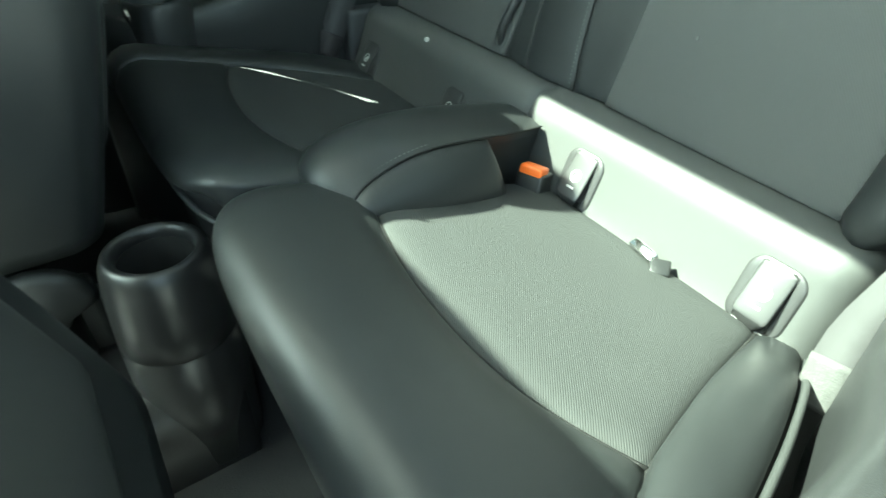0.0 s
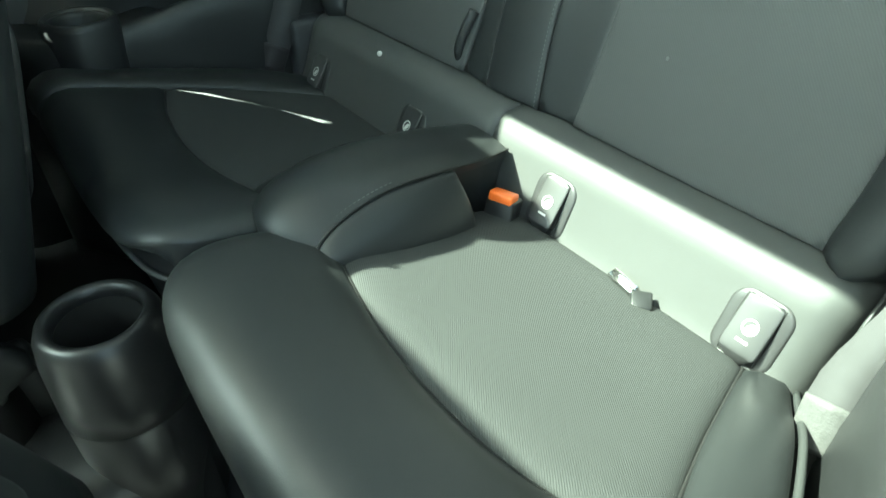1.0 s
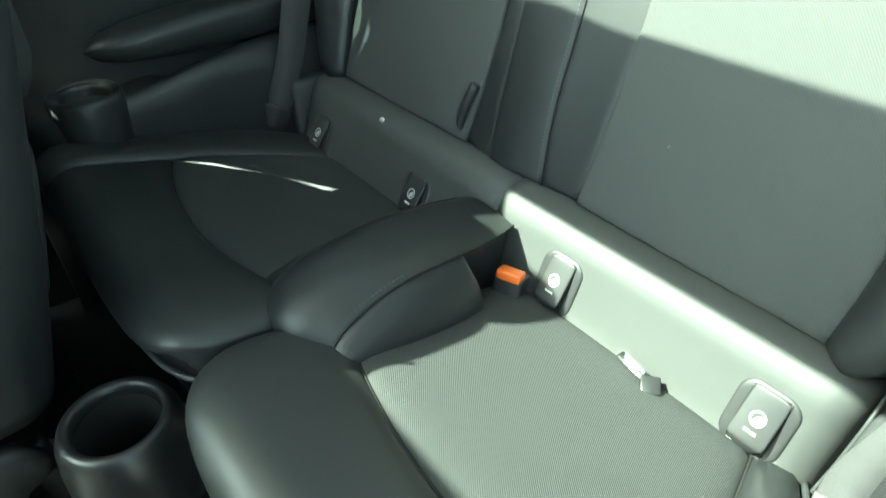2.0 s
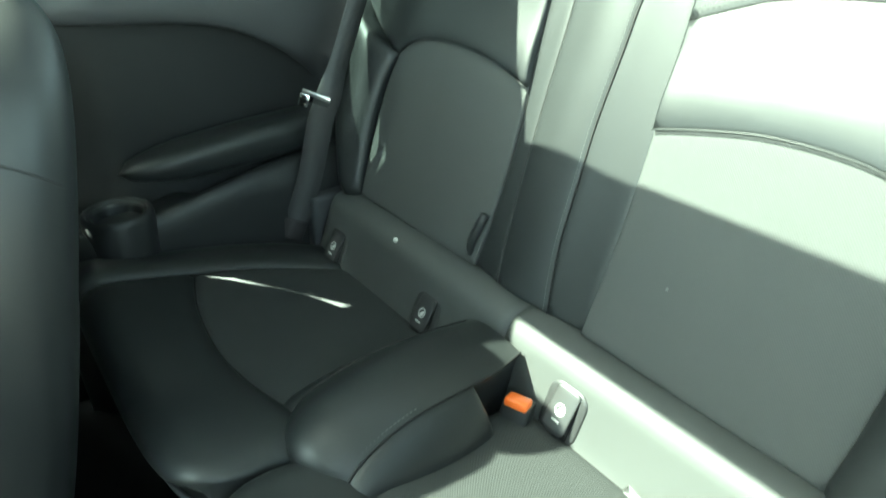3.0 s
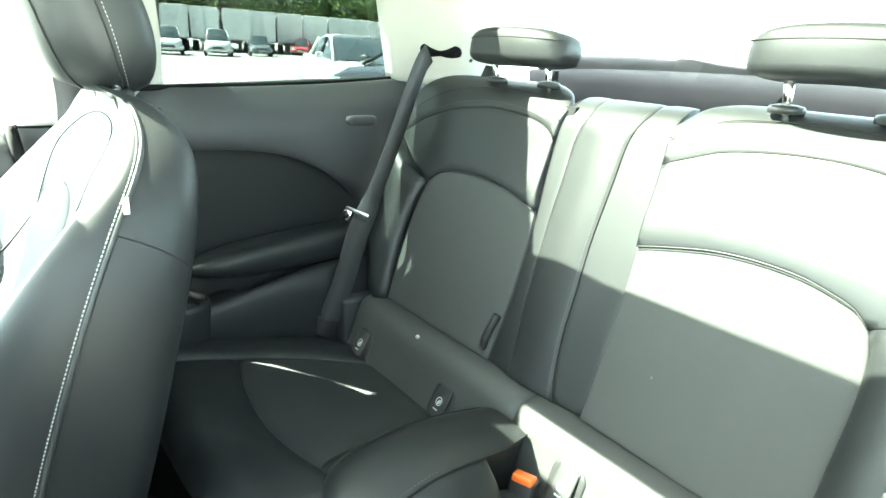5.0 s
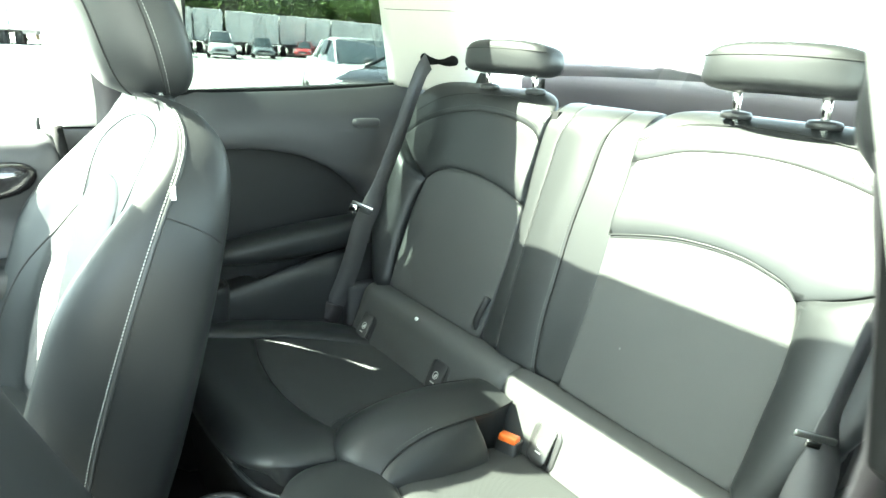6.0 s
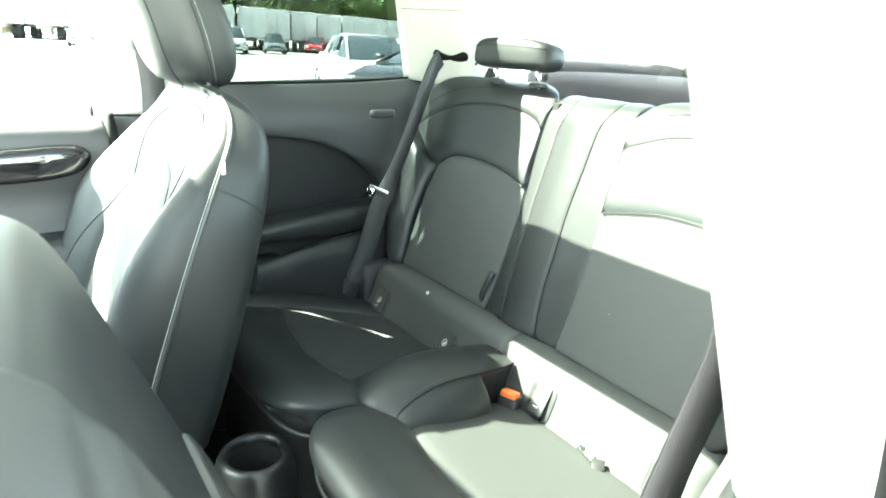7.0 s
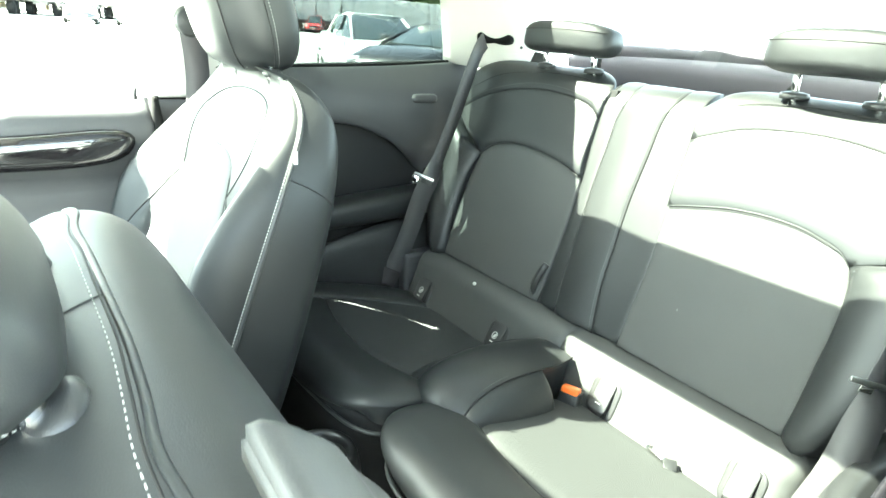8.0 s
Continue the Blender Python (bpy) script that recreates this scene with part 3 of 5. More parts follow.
o = loop([(-1.4, 0.60), (-1.4, 0.645)], [(-1.4, 0.645), (-0.9, 0.648), (-0.66, 0.660), (-0.615, 0.640), (-0.62, 0.60)], [(-0.62, 0.60), (-0.75, 0.585), (-1.4, 0.56)], [(-1.4, 0.56), (-1.4, 0.60)], step=0.025)
part("door_armrest", panel(o, wall_surface(-1, lambda y, z: 0.58), (1, 0, 0), 0.03, 0.03, 0.05, 0.02), LEATHER, door)
part("lock_pin", tube([(-0.632, -0.585, 0.895), (-0.632, -0.585, 0.918)], 0.004), PLASTIC, door)
# hidden block, added to keep sun off the far cup holder rim
part("door_shell", rounded_box((-0.775, -1.48, 0.16), (-0.735, -0.548, 0.875), 0.006), CAR_WHITE, door, "unseen white door shell that stops stray sun")
part("door_seal", tube(curve([(-0.60, -0.560, 0.905), (-0.595, -0.550, 0.80), (-0.60, -0.545, 0.60), (-0.62, -0.54, 0.2)], 0.05), 0.010, None, 8), RUBBER, door)
pane("window_far_front", [(-side_x(0.88), -1.45, 0.88), (-side_x(0.88), -0.53, 0.88), (-side_x(1.26), -0.50, 1.26), (-side_x(1.26), -1.15, 1.26)], CLEAR, "clear front side window")


# ---- rear seats ----
RAKE = 0.375


def back_surface(u, v):
    """Backrest plane; near its top it rolls over to the rear."""
    y0 = 0.063 + RAKE * (v - 0.532)
    z, y = v, y0
    if v > 0.950:
        s, r = v - 0.950, 0.05
        a = min(s / r, 1.9)
        y = 0.063 + RAKE * (0.950 - 0.532) + r * (1 - math.cos(a)) + RAKE * r * math.sin(a)
        z = 0.950 + r * math.sin(a) * (0.82 + 0.28 * (smoothstep(0.115, 0.21, -u) if u < 0 else smoothstep(0.088, 0.125, u)))
    return (u, y, z)


def bolster_back(m):
    def f(u, v):
        x, y, z = back_surface(u, v)
        e = max(0.0, abs(u) - 0.43)
        return (x, y - 0.028 * math.sin(min(1, e / 0.085) * math.pi * 0.55) + 9 * max(0, e - 0.095) ** 2, z)
    return f


def mirror(m, pts):
    return [(m * x, y) for x, y in pts]


def rear_back(m):
    tag_l = "black leather rear backrest with ribbed cloth centre"
    t = thing("folding_rear_seat", (m * 0.28, 0.08, 0.53), tag_l + (", sunlit" if m > 0 else ", shaded"), "car seat", "rear backrests")
    out = (0, -1, 0.3)
    if m > 0:
        arch = [(0.108, 0.795), (0.153, 0.806), (0.212, 0.818), (0.250, 0.822), (0.290, 0.823), (0.335, 0.820), (0.371, 0.812), (0.398, 0.803), (0.416, 0.787)]
        left = [(0.119, 0.534), (0.119, 0.60), (0.117, 0.68), (0.113, 0.74), (0.108, 0.795)]
        right = [(0.416, 0.787), (0.428, 0.75), (0.433, 0.70), (0.432, 0.64), (0.431, 0.58), (0.428, 0.532)]
        inner = [(0.108, 0.795), (0.102, 0.86), (0.096, 0.914), (0.093, 0.94), (0.090, 0.972)]
    else:
        arch = [(0.108, 0.797), (0.146, 0.808), (0.185, 0.817), (0.260, 0.826), (0.335, 0.826), (0.375, 0.819), (0.403, 0.808), (0.428, 0.788)]
        left = [(0.096, 0.534), (0.094, 0.58), (0.094, 0.63), (0.096, 0.69), (0.100, 0.745), (0.108, 0.797)]
        right = [(0.428, 0.788), (0.439, 0.735), (0.441, 0.69), (0.440, 0.64), (0.434, 0.58), (0.428, 0.532)]
        inner = [(0.108, 0.797), (0.117, 0.85), (0.124, 0.916), (0.125, 0.945), (0.120, 0.972)]
    side = [arch[-1], (0.470, 0.808), (0.520, 0.836), (0.572, 0.870)]
    foot = right[-1]
    ins = loop(mirror(m, left), mirror(m, arch), mirror(m, right), mirror(m, [foot, (0.27, 0.532), left[0]]))
    part("insert", panel(ins, back_surface, out, 0.0028, 0.014, 0.03, 0.02), CLOTH_BACK, t, "ribbed dark cloth centre")
    seam2 = [inner[2], (0.145, 0.932), (0.187, 0.945), (0.26, 0.953), (0.335, 0.953), (0.400, 0.944), (0.460, 0.929), (0.520, 0.905), (0.572, 0.870)]
    up = loop(mirror(m, arch), mirror(m, side), mirror(m, seam2[::-1]), mirror(m, inner[2::-1]))

    def up_surf(u, v):
        x, y, z = back_surface(u, v)
        top = 0.80 + 0.022 * (1 - min(1, abs(abs(u) - 0.27) / 0.16) ** 2)
        return (x, y - 0.007 * math.exp(-((v - top - 0.022) / 0.045) ** 2) * (1.0 if m < 0 else 1.2), z)

    soft = 0.0035 if m < 0 else 0.0009
    part("upper_panel", panel(up, up_surf, out, soft, 0.014, 0.03, 0.018), LEATHER, t)
    top = loop(mirror(m, seam2), mirror(m, [(0.572, 0.870), (0.590, 0.905), (0.575, 0.960), (0.52, 1.010), (0.45, 1.040)]), mirror(m, [(0.45, 1.040), (0.32, 1.050), (0.22, 1.045), (0.14, 1.010), inner[-1]] if m > 0 else [(0.45, 1.040), (0.33, 1.050), (0.25, 1.046), (0.19, 1.034), (0.15, 1.016), (0.128, 0.995), inner[-1]]), mirror(m, inner[4:1:-1]))
    part("top_panel", panel(top, back_surface, out, soft, 0.014, 0.03, 0.018), LEATHER, t)
    bol = loop(mirror(m, right), mirror(m, [foot, (0.455, 0.524), (0.478, 0.545)]), mirror(m, [(0.478, 0.545), (0.505, 0.60), (0.540, 0.664), (0.566, 0.74), (0.584, 0.80), (0.586, 0.84), (0.572, 0.870)]), mirror(m, side[::-1]))
    part("side_bolster", panel(bol, bolster_back(m), out, 0.016, 0.03, 0.05, 0.016), LEATHER, t)
    # shell behind the padding
    rows = [[(m * x, 0.063 + RAKE * (z - 0.532) + dy, z) for x, dy in ((0.105, 0.006), (0.47, 0.006), (0.53, 0.03), (0.53, 0.09), (0.105, 0.09))] for z in (0.535, 0.7, 0.85, 0.975)]
    part("shell", loft(rows), CARPET, t, smooth=False)
    # seam threads and welts
    n_back = lambda p: (0, -1, 0.35)
    lift = Vector((0, -0.0048, 0.002))
    part("thread", stitches([Vector(back_surface(m * x, z + 0.010)) + lift for x, z in [tuple(q) for q in curve(seam2, 0.01)]], n_back, None, 0.0036, 0.0026, 0.0004), THREAD, t)
    part("seam_line", tube([Vector(back_surface(m * q[0], q[1])) - Vector((0, 0.001, 0)) for q in curve(seam2, 0.012)], 0.0009), SEAM, t)
    ridge = [(inner[3][0] + 0.002, 0.950), (0.160, 0.980), (0.230, 0.990), (0.310, 0.991), (0.400, 0.983), (0.480, 0.966), (0.555, 0.930)]
    part("ridge_seam", tube([Vector(back_surface(m * q[0], q[1])) - Vector((0, 0.003, -0.0012)) for q in curve(ridge, 0.012)], 0.0009), SEAM, t)
    part("side_seam", tube([Vector(back_surface(m * q[0], q[1])) - Vector((0, 0.002, 0)) for q in curve(side, 0.012)], 0.0012), SEAM, t)
    part("arch_welt", tube([Vector(up_surf(m * q[0], q[1])) - Vector((0, 0.002, 0)) for q in curve(arch, 0.01)], 0.0010), PIPING, t)
    # head restraint
    cx, zc, half, spread = (0.296, 1.077, 0.118, 0.063) if m > 0 else (-0.268, 1.071, 0.126, 0.072)
    rows = []
    for s in np.linspace(-1, 1, 25):
        e = (1 - abs(s) ** 5.0) ** 0.5
        x = cx + s * half
        ring = []
        for k in range(28):
            a = k * 2 * math.pi / 28
            c, q = math.cos(a), math.sin(a)
            yy = 0.044 * (0.45 + 0.55 * e) * math.copysign(abs(c) ** 0.55, c)
            zz = 0.034 * (0.30 + 0.70 * e) * math.copysign(abs(q) ** 0.5, q)
            ring.append((x, 0.236 + yy + 0.12 * zz + 0.018 * abs(s) ** 2, zc + zz - 0.10 * yy - 0.006 * abs(s) ** 2))
        rows.append(ring)
    hr = part("head_restraint", loft(rows), LEATHER, t, "low padded head restraint")
    seam = []
    for s in np.linspace(-0.97, 0.97, 40):
        e = (1 - abs(s) ** 5.0) ** 0.5
        seam.append((cx + s * (half + 0.0005), 0.236 - 0.0445 * (0.45 + 0.55 * e) + 0.018 * abs(s) ** 2 + 0.0030, zc + 0.012 + 0.005 - 0.004 * abs(s) ** 2))
    part("seam_line", tube(seam, 0.0012), SEAM, hr)
    for dx in (-spread, spread):
        px = cx + dx
        part("head_restraint_post", tube([(px, 0.270, 0.96), (px, 0.240, 1.07)], 0.0065, None, 12), CHROME, t, "chrome post")
        c = (px, 0.257, 1.013)
        part("post_collar", lathe([(0.001, -0.012), (0.019, -0.012), (0.020, -0.006), (0.018, -0.002), (0.010, 0.000), (0.001, 0.000)], c, 24, 1.2), PLASTIC, t, "black oval collar")
    return t


rear_back(-1)
rear_back(1)

# the middle of the backrest: three upright leather strips
mid = thing("folding_centre_seat", (0, 0.1, 0.53), "black leather centre backrest in three stitched strips", "car seat")
A0 = [(-0.096, 0.534), (-0.094, 0.58), (-0.094, 0.63), (-0.096, 0.69), (-0.100, 0.745), (-0.108, 0.797), (-0.117, 0.85), (-0.124, 0.916), (-0.125, 0.945), (-0.120, 0.972)]
S1 = [(-0.040, 0.534), (-0.052, 0.60), (-0.064, 0.70), (-0.072, 0.79), (-0.076, 0.87), (-0.079, 0.92), (-0.070, 0.972)]
S2 = [(0.058, 0.531), (0.048, 0.572), (0.038, 0.63), (0.033, 0.70), (0.027, 0.78), (0.027, 0.87), (0.027, 0.93), (0.039, 0.985)]
A1 = [(0.119, 0.534), (0.119, 0.60), (0.117, 0.68), (0.113, 0.74), (0.108, 0.795), (0.102, 0.86), (0.096, 0.914), (0.093, 0.94), (0.090, 0.972)]


def mid_surface(u, v):
    x, y, z = back_surface(u, v)
    return (x, y + 0.006 - 0.012 * math.exp(-((u + 0.01) / 0.06) ** 2), z)


for a, b in ((A0, S1), (S1, S2), (S2, A1)):
    x0, x1 = a[-1][0], b[-1][0]
    o = loop(a[::-1], [a[0], b[0]], b, [b[-1], (x1, 1.03)], [(x1, 1.03), ((x0 + x1) / 2, 1.036), (x0, 1.03)], [(x0, 1.03), a[-1]], step=0.014)
    part("strip", panel(o, mid_surface, (0, -1, 0.3), 0.0018, 0.011, 0.03, 0.014), LEATHER, mid)
n_back = lambda p: (0, -1, 0.35)
for s, d, r in ((S1, 0.003, 0.0007), (S2, -0.006, 0.0016)):
    top = s + [(s[-1][0], 1.01)]
    part("seam_line", tube([Vector(mid_surface(q[0], q[1])) - Vector((0, 0.0012, 0)) for q in curve(top, 0.014)], r), SEAM, mid)
    part("thread", stitches([Vector(mid_surface(q[0] + d, q[1])) + Vector((0, -0.0024, 0.001)) for q in curve(top, 0.014)], n_back, None, 0.0030, 0.0024, 0.0004, 0.0004), THREAD, mid)
# black tubes stand in for the shade in both grooves
for s in (A0, A1):
    part("gap_line", tube([Vector(mid_surface(q[0], q[1])) - Vector((0, 0.0005, 0)) for q in curve(s + [(s[-1][0], 1.0)], 0.014)], 0.0024), SEAM, mid)
part("fold_loop", tube(curve([(-0.110, 0.078, 0.535), (-0.112, 0.068, 0.56), (-0.106, 0.075, 0.59), (-0.100, 0.085, 0.615)], 0.008), 0.0075, None, 10), PLASTIC, mid, "black release loop")
part("shell", rounded_box((-0.10, 0.24, 0.535), (0.10, 0.30, 0.97), 0.01), CARPET, mid)

# ---- ledge under the backrests with the child-seat anchor covers ----
LEDGE = [(-0.055, 0.36), (-0.032, 0.40), (-0.014, 0.43), (-0.005, 0.45), (0.008, 0.485), (0.016, 0.507), (0.026, 0.521), (0.040, 0.528), (0.062, 0.530), (0.10, 0.530)]
ledge = thing("bench_ledge", (0, 0.02, 0.36), "black leather-covered ledge below the rear backrests", "seat base")
for x0, x1 in ((-0.492, 0.0285), (0.0295, 0.487)):
    prof = curve(LEDGE, 0.008)
    rows = []
    for t in np.linspace(0, 1, 30):
        x = x0 + (x1 - x0) * t
        end = max(0, 1 - min(t, 1 - t) * (x1 - x0) / 0.012) ** 2
        outer = max(0, 1 - (t if x0 < -0.4 else 1 - t) * (x1 - x0) / 0.03) ** 2
        rows.append([(x, p[0] + 0.002 * end + 0.02 * outer, p[1] - 0.0015 * end - 0.006 * outer) for p in prof] + [(x, 0.10, 0.36)])
    part("ledge_cover", loft(rows), LEDGE_VINYL, ledge)
part("side_welt", tube(curve([(0.489, 0.058, 0.525), (0.490, 0.035, 0.505), (0.489, 0.012, 0.46), (0.486, -0.01, 0.42)], 0.01), 0.0022), PIPING, ledge)


def ledge_frame(z):
    """Place and slope of the ledge's face at a height."""
    for a, b in zip(LEDGE, LEDGE[1:]):
        if a[1] <= z <= b[1]:
            t = (z - a[1]) / (b[1] - a[1])
            return a[0] + t * (b[0] - a[0]), math.atan2(b[0] - a[0], b[1] - a[1])
    return 0.0, 0.3


def anchor_cover(x, z, lit):
    y, lean = ledge_frame(z)
    t = thing("anchor_cover", (x, y, z - 0.04), "dark plastic child-seat anchor cover with hinged flap" + (", bright in the sun" if lit else ""), "anchor cover", "child-seat anchor covers")
    m = Matrix.Translation((x, y + 0.0005, z)) @ Matrix.Rotation(-lean, 4, "X") @ Matrix.Diagonal((1, 0.36, 1, 1))
    w, h, r = 0.030, 0.038, 0.018
    pts = []
    for cx, cz, a0 in ((w - r, h - r, 0), (-w + r, h - r, 90), (-w + r, -h + r, 180), (w - r, -h + r, 270)):
        for k in range(7):
            a = radians(a0 + k * 15)
            pts.append((cx + r * math.cos(a), cz + r * math.sin(a)))

    def ring(scale_x, scale_z, y_, dz=0.0):
        return [(p[0] * scale_x, y_, p[1] * scale_z + dz) for p in pts]

    rows = [ring(1.02, 1.02, 0.006), ring(1.02, 1.02, -0.002), ring(0.99, 0.99, -0.0055), ring(0.93, 0.945, -0.0075), ring(0.80, 0.84, -0.0085), ring(0.4, 0.4, -0.009)]
    part("frame", moved(loft(rows), m), COVER, t)
    # hinged flap between two upright gaps, its finger slot below it
    column = [(-0.0175, 0.033), (-0.010, 0.0348), (0.010, 0.0348), (0.0175, 0.033), (0.0185, 0.0), (0.0178, -0.021), (0.010, -0.0225), (-0.010, -0.0225), (-0.0178, -0.021), (-0.0185, 0.0)]
    column = [(q.x, q.y) for q in curve([(a, b, 0) for a, b in column], 0.004, True)]
    tip = lambda b: 0.45 * b - 0.024
    fl = part("flap", moved(panel(column, lambda a, b: (a, tip(b) - 0.004 * max(0.0, 1 - (a / 0.02) ** 2), b), (0, -1, 0), 0.002, 0.006, 0.03, 0.005, (0.0008, 0.002, 0.004)), m), COVER, t)
    for s_ in (-1, 1):
        part("gap_line", moved(tube([(s_ * (0.0192 - 0.0012 * (b / 0.033) ** 2), -0.0086, b) for b in np.linspace(-0.030, 0.034, 12)], 0.0009), m), SEAM, t)
    part("finger_slot", moved(rounded_box((-0.0172, -0.0098, -0.0315), (0.0172, -0.0070, -0.0232), 0.001), m), SEAM, t, smooth=False)
    part("slot_lip", moved(rounded_box((-0.0180, -0.0108, -0.0345), (0.0180, -0.0066, -0.0318), 0.001), m), COVER, t)
    lean_m = m @ Matrix(((1, 0, 0, 0), (0, 1, 0.45, -0.0146), (0, 0, 1, 0), (0, 0, 0, 1)))
    # printed mark: a ring with an off-centre blot, and a bar below
    ring_at = lambda r, y_: [(r * math.cos(k * math.pi / 10), y_, 0.006 + r * 1.06 * math.sin(k * math.pi / 10)) for k in range(20)]
    part("printed_ring", moved(loft([ring_at(0.0078, -0.0152), ring_at(0.0078, -0.0160), ring_at(0.0062, -0.0160), ring_at(0.0062, -0.0152)], None, True, False), lean_m), WHITE, fl, smooth=False)
    blot = [(0.0008 + 0.0042 * math.cos(k * math.pi / 6), -0.0152, 0.0050 + 0.0050 * math.sin(k * math.pi / 6 + 0.5)) for k in range(12)]
    part("printed_blot", moved(loft([blot, [(a, b - 0.0007, c) for a, b, c in blot]]), lean_m), WHITE, fl, smooth=False)
    part("printed_bar", moved(rounded_box((-0.0060, -0.0158, -0.0105), (0.0060, -0.0148, -0.0078), 0), lean_m), WHITE, fl, smooth=False)
    return t


for x, z in ((-0.412, 0.441), (-0.131, 0.446), (0.157, 0.460), (0.420, 0.460)):
    anchor_cover(x, z, x > 0)
bm = bmesh.new()
bmesh.ops.create_icosphere(bm, subdivisions=2, radius=0.0045)
bmesh.ops.translate(bm, verts=bm.verts, vec=(-0.256, 0.024, 0.521))
single("white_stud", bm, WHITE, "small pale round stud on the leather ledge", "stud")


bm = bmesh.new()
bmesh.ops.create_icosphere(bm, subdivisions=1, radius=0.0028)
bmesh.ops.transform(bm, matrix=Matrix.Translation((0.203, 0.099, 0.636)) @ Matrix.Diagonal((0.7, 0.6, 1.1, 1)), verts=bm.verts)
single("lint_fleck", bm, THREAD, "tiny pale fleck of lint on the ribbed cloth backrest", "lint")


# ---- rear cushions ----
def cushion_surface(u, v):
    z = 0.422 - 0.22 * v
    drop = 0.012 * smoothstep(0.02, -0.16, u)      # the far cushion is sat in a little lower
    if v < -0.395:                       # front edge turns down
        s, r = -0.395 - v, 0.045
        a = min(s / r, 1.75)
        z = 0.422 + 0.22 * 0.395 + 0.22 * r * math.sin(a) - r * (1 - math.cos(a))
        v = -0.395 - r * math.sin(a)
        if s / r > 1.75:
            z -= (s / r - 1.75) * r
    return (u, v, z - drop)


def cushion_bolster(u, v):
    x, y, z = cushion_surface(u, v)
    e = max(0, abs(u) - (0.44 if u > 0 else 0.40))
    return (x, y, z + (0.020 if u > 0 else 0.006) * math.sin(min(1, e / 0.07) * math.pi * 0.5) * smoothstep(0.0, -0.10, v) - 3.0 * max(0, e - 0.06) ** 2)


def rear_cushion(m):
    t = thing("rear_cushion", (m * 0.28, -0.2, 0.12), "black leather rear seat cushion with ribbed cloth centre" + (", sunlit" if m > 0 else ", shaded"), "car seat", "rear cushions")
    up = (0, -0.2, 1)
    if m > 0:
        front = [(0.090, -0.256), (0.131, -0.274), (0.198, -0.291), (0.262, -0.301), (0.330, -0.304), (0.390, -0.299), (0.432, -0.288), (0.470, -0.272), (0.498, -0.258)]
        side = [(0.498, -0.258), (0.467, -0.16), (0.448, -0.085), (0.431, -0.012)]
        gap = [(0.498, -0.258), (0.548, -0.36), (0.56, -0.478)]
        edge = [(0.047, -0.350), (0.052, -0.378), (0.068, -0.408), (0.092, -0.436), (0.130, -0.457), (0.195, -0.469), (0.283, -0.476), (0.415, -0.480), (0.56, -0.478)]
        welt = [(0.050, -0.345), (0.056, -0.374), (0.074, -0.402), (0.100, -0.424), (0.14, -0.437), (0.19, -0.441), (0.30, -0.443), (0.45, -0.444)]
    else:
        front = [(0.010, -0.276), (0.038, -0.287), (0.117, -0.306), (0.206, -0.314), (0.310, -0.303), (0.380, -0.286), (0.430, -0.270)]
        side = [(0.430, -0.270), (0.425, -0.20), (0.405, -0.11), (0.388, -0.06), (0.372, -0.014)]
        gap = [(0.430, -0.270), (0.436, -0.36), (0.440, -0.478)]
        edge = [(-0.043, -0.350), (-0.043, -0.382), (-0.026, -0.418), (0.010, -0.444), (0.062, -0.458), (0.115, -0.466), (0.189, -0.472), (0.283, -0.476), (0.440, -0.478)]
        welt = [(-0.040, -0.345), (-0.038, -0.376), (-0.020, -0.404), (0.016, -0.424), (0.07, -0.434), (0.12, -0.438), (0.19, -0.442), (0.30, -0.443), (0.45, -0.444)]
    corner = side[-1]
    start = edge[0][0]
    cloth = loop(mirror(m, front), mirror(m, side), mirror(m, [corner, (0.28, -0.010), (0.14, -0.010), (front[0][0], -0.012)]), mirror(m, [(front[0][0], -0.012), (front[0][0] - 0.004, -0.12), front[0]]))
    part("insert", panel(cloth, cushion_surface, up, 0.010, 0.03, 0.03, 0.02), CLOTH_SEAT, t, "ribbed dark cloth centre")
    lead = loop(mirror(m, front[::-1]), mirror(m, [front[0], (start, -0.262)]), mirror(m, [(start, -0.262), edge[0]]), mirror(m, edge), mirror(m, gap[::-1]), step=0.014)
    part("front_panel", panel(lead, cushion_surface, up, 0.014, 0.035, 0.03, 0.018, (0.0015, 0.005, 0.011, 0.02)), LEATHER, t)
    bol = loop(mirror(m, side), mirror(m, [corner, (0.455, -0.004), (0.472, 0.002)]), mirror(m, [(0.472, 0.002), (0.500, -0.07), (0.535, -0.17), (0.565, -0.28), (0.585, -0.42), (0.588, -0.478)]), mirror(m, [(0.588, -0.478), gap[-1]]), mirror(m, gap[::-1]))
    part("side_bolster", panel(bol, cushion_bolster, up, 0.014, 0.03, 0.05, 0.016), LEATHER, t)
    outer = [(0.476, 0.000), (0.504, -0.07), (0.539, -0.17), (0.568, -0.28), (0.588, -0.42)]
    part("welt", tube([Vector(cushion_bolster(m * q[0], q[1])) + Vector((m * 0.002, 0, 0.003)) for q in curve(outer, 0.012)], 0.0035, None, 8), PIPING, t)
    if m < 0:
        part("thread", stitches([Vector(cushion_bolster(m * (q[0] - 0.007), q[1])) + Vector((0, 0, 0.0135)) for q in curve(outer, 0.012)], lambda p: (0, 0, 1), None, 0.0036, 0.0026, 0.0005, 0.0004), THREAD, t)
    part("front_seam", tube([Vector(cushion_surface(m * q[0], q[1])) + Vector((0, 0, 0.002)) for q in curve(front, 0.012)], 0.0022), SEAM, t)
    part("side_seam", tube([Vector(cushion_surface(m * q[0], q[1])) + Vector((0, 0, 0.002)) for q in curve(gap[::-1] + side[1:], 0.012)], 0.0022), SEAM, t)
    # riser below the front edge and the welt along it
    rows = []
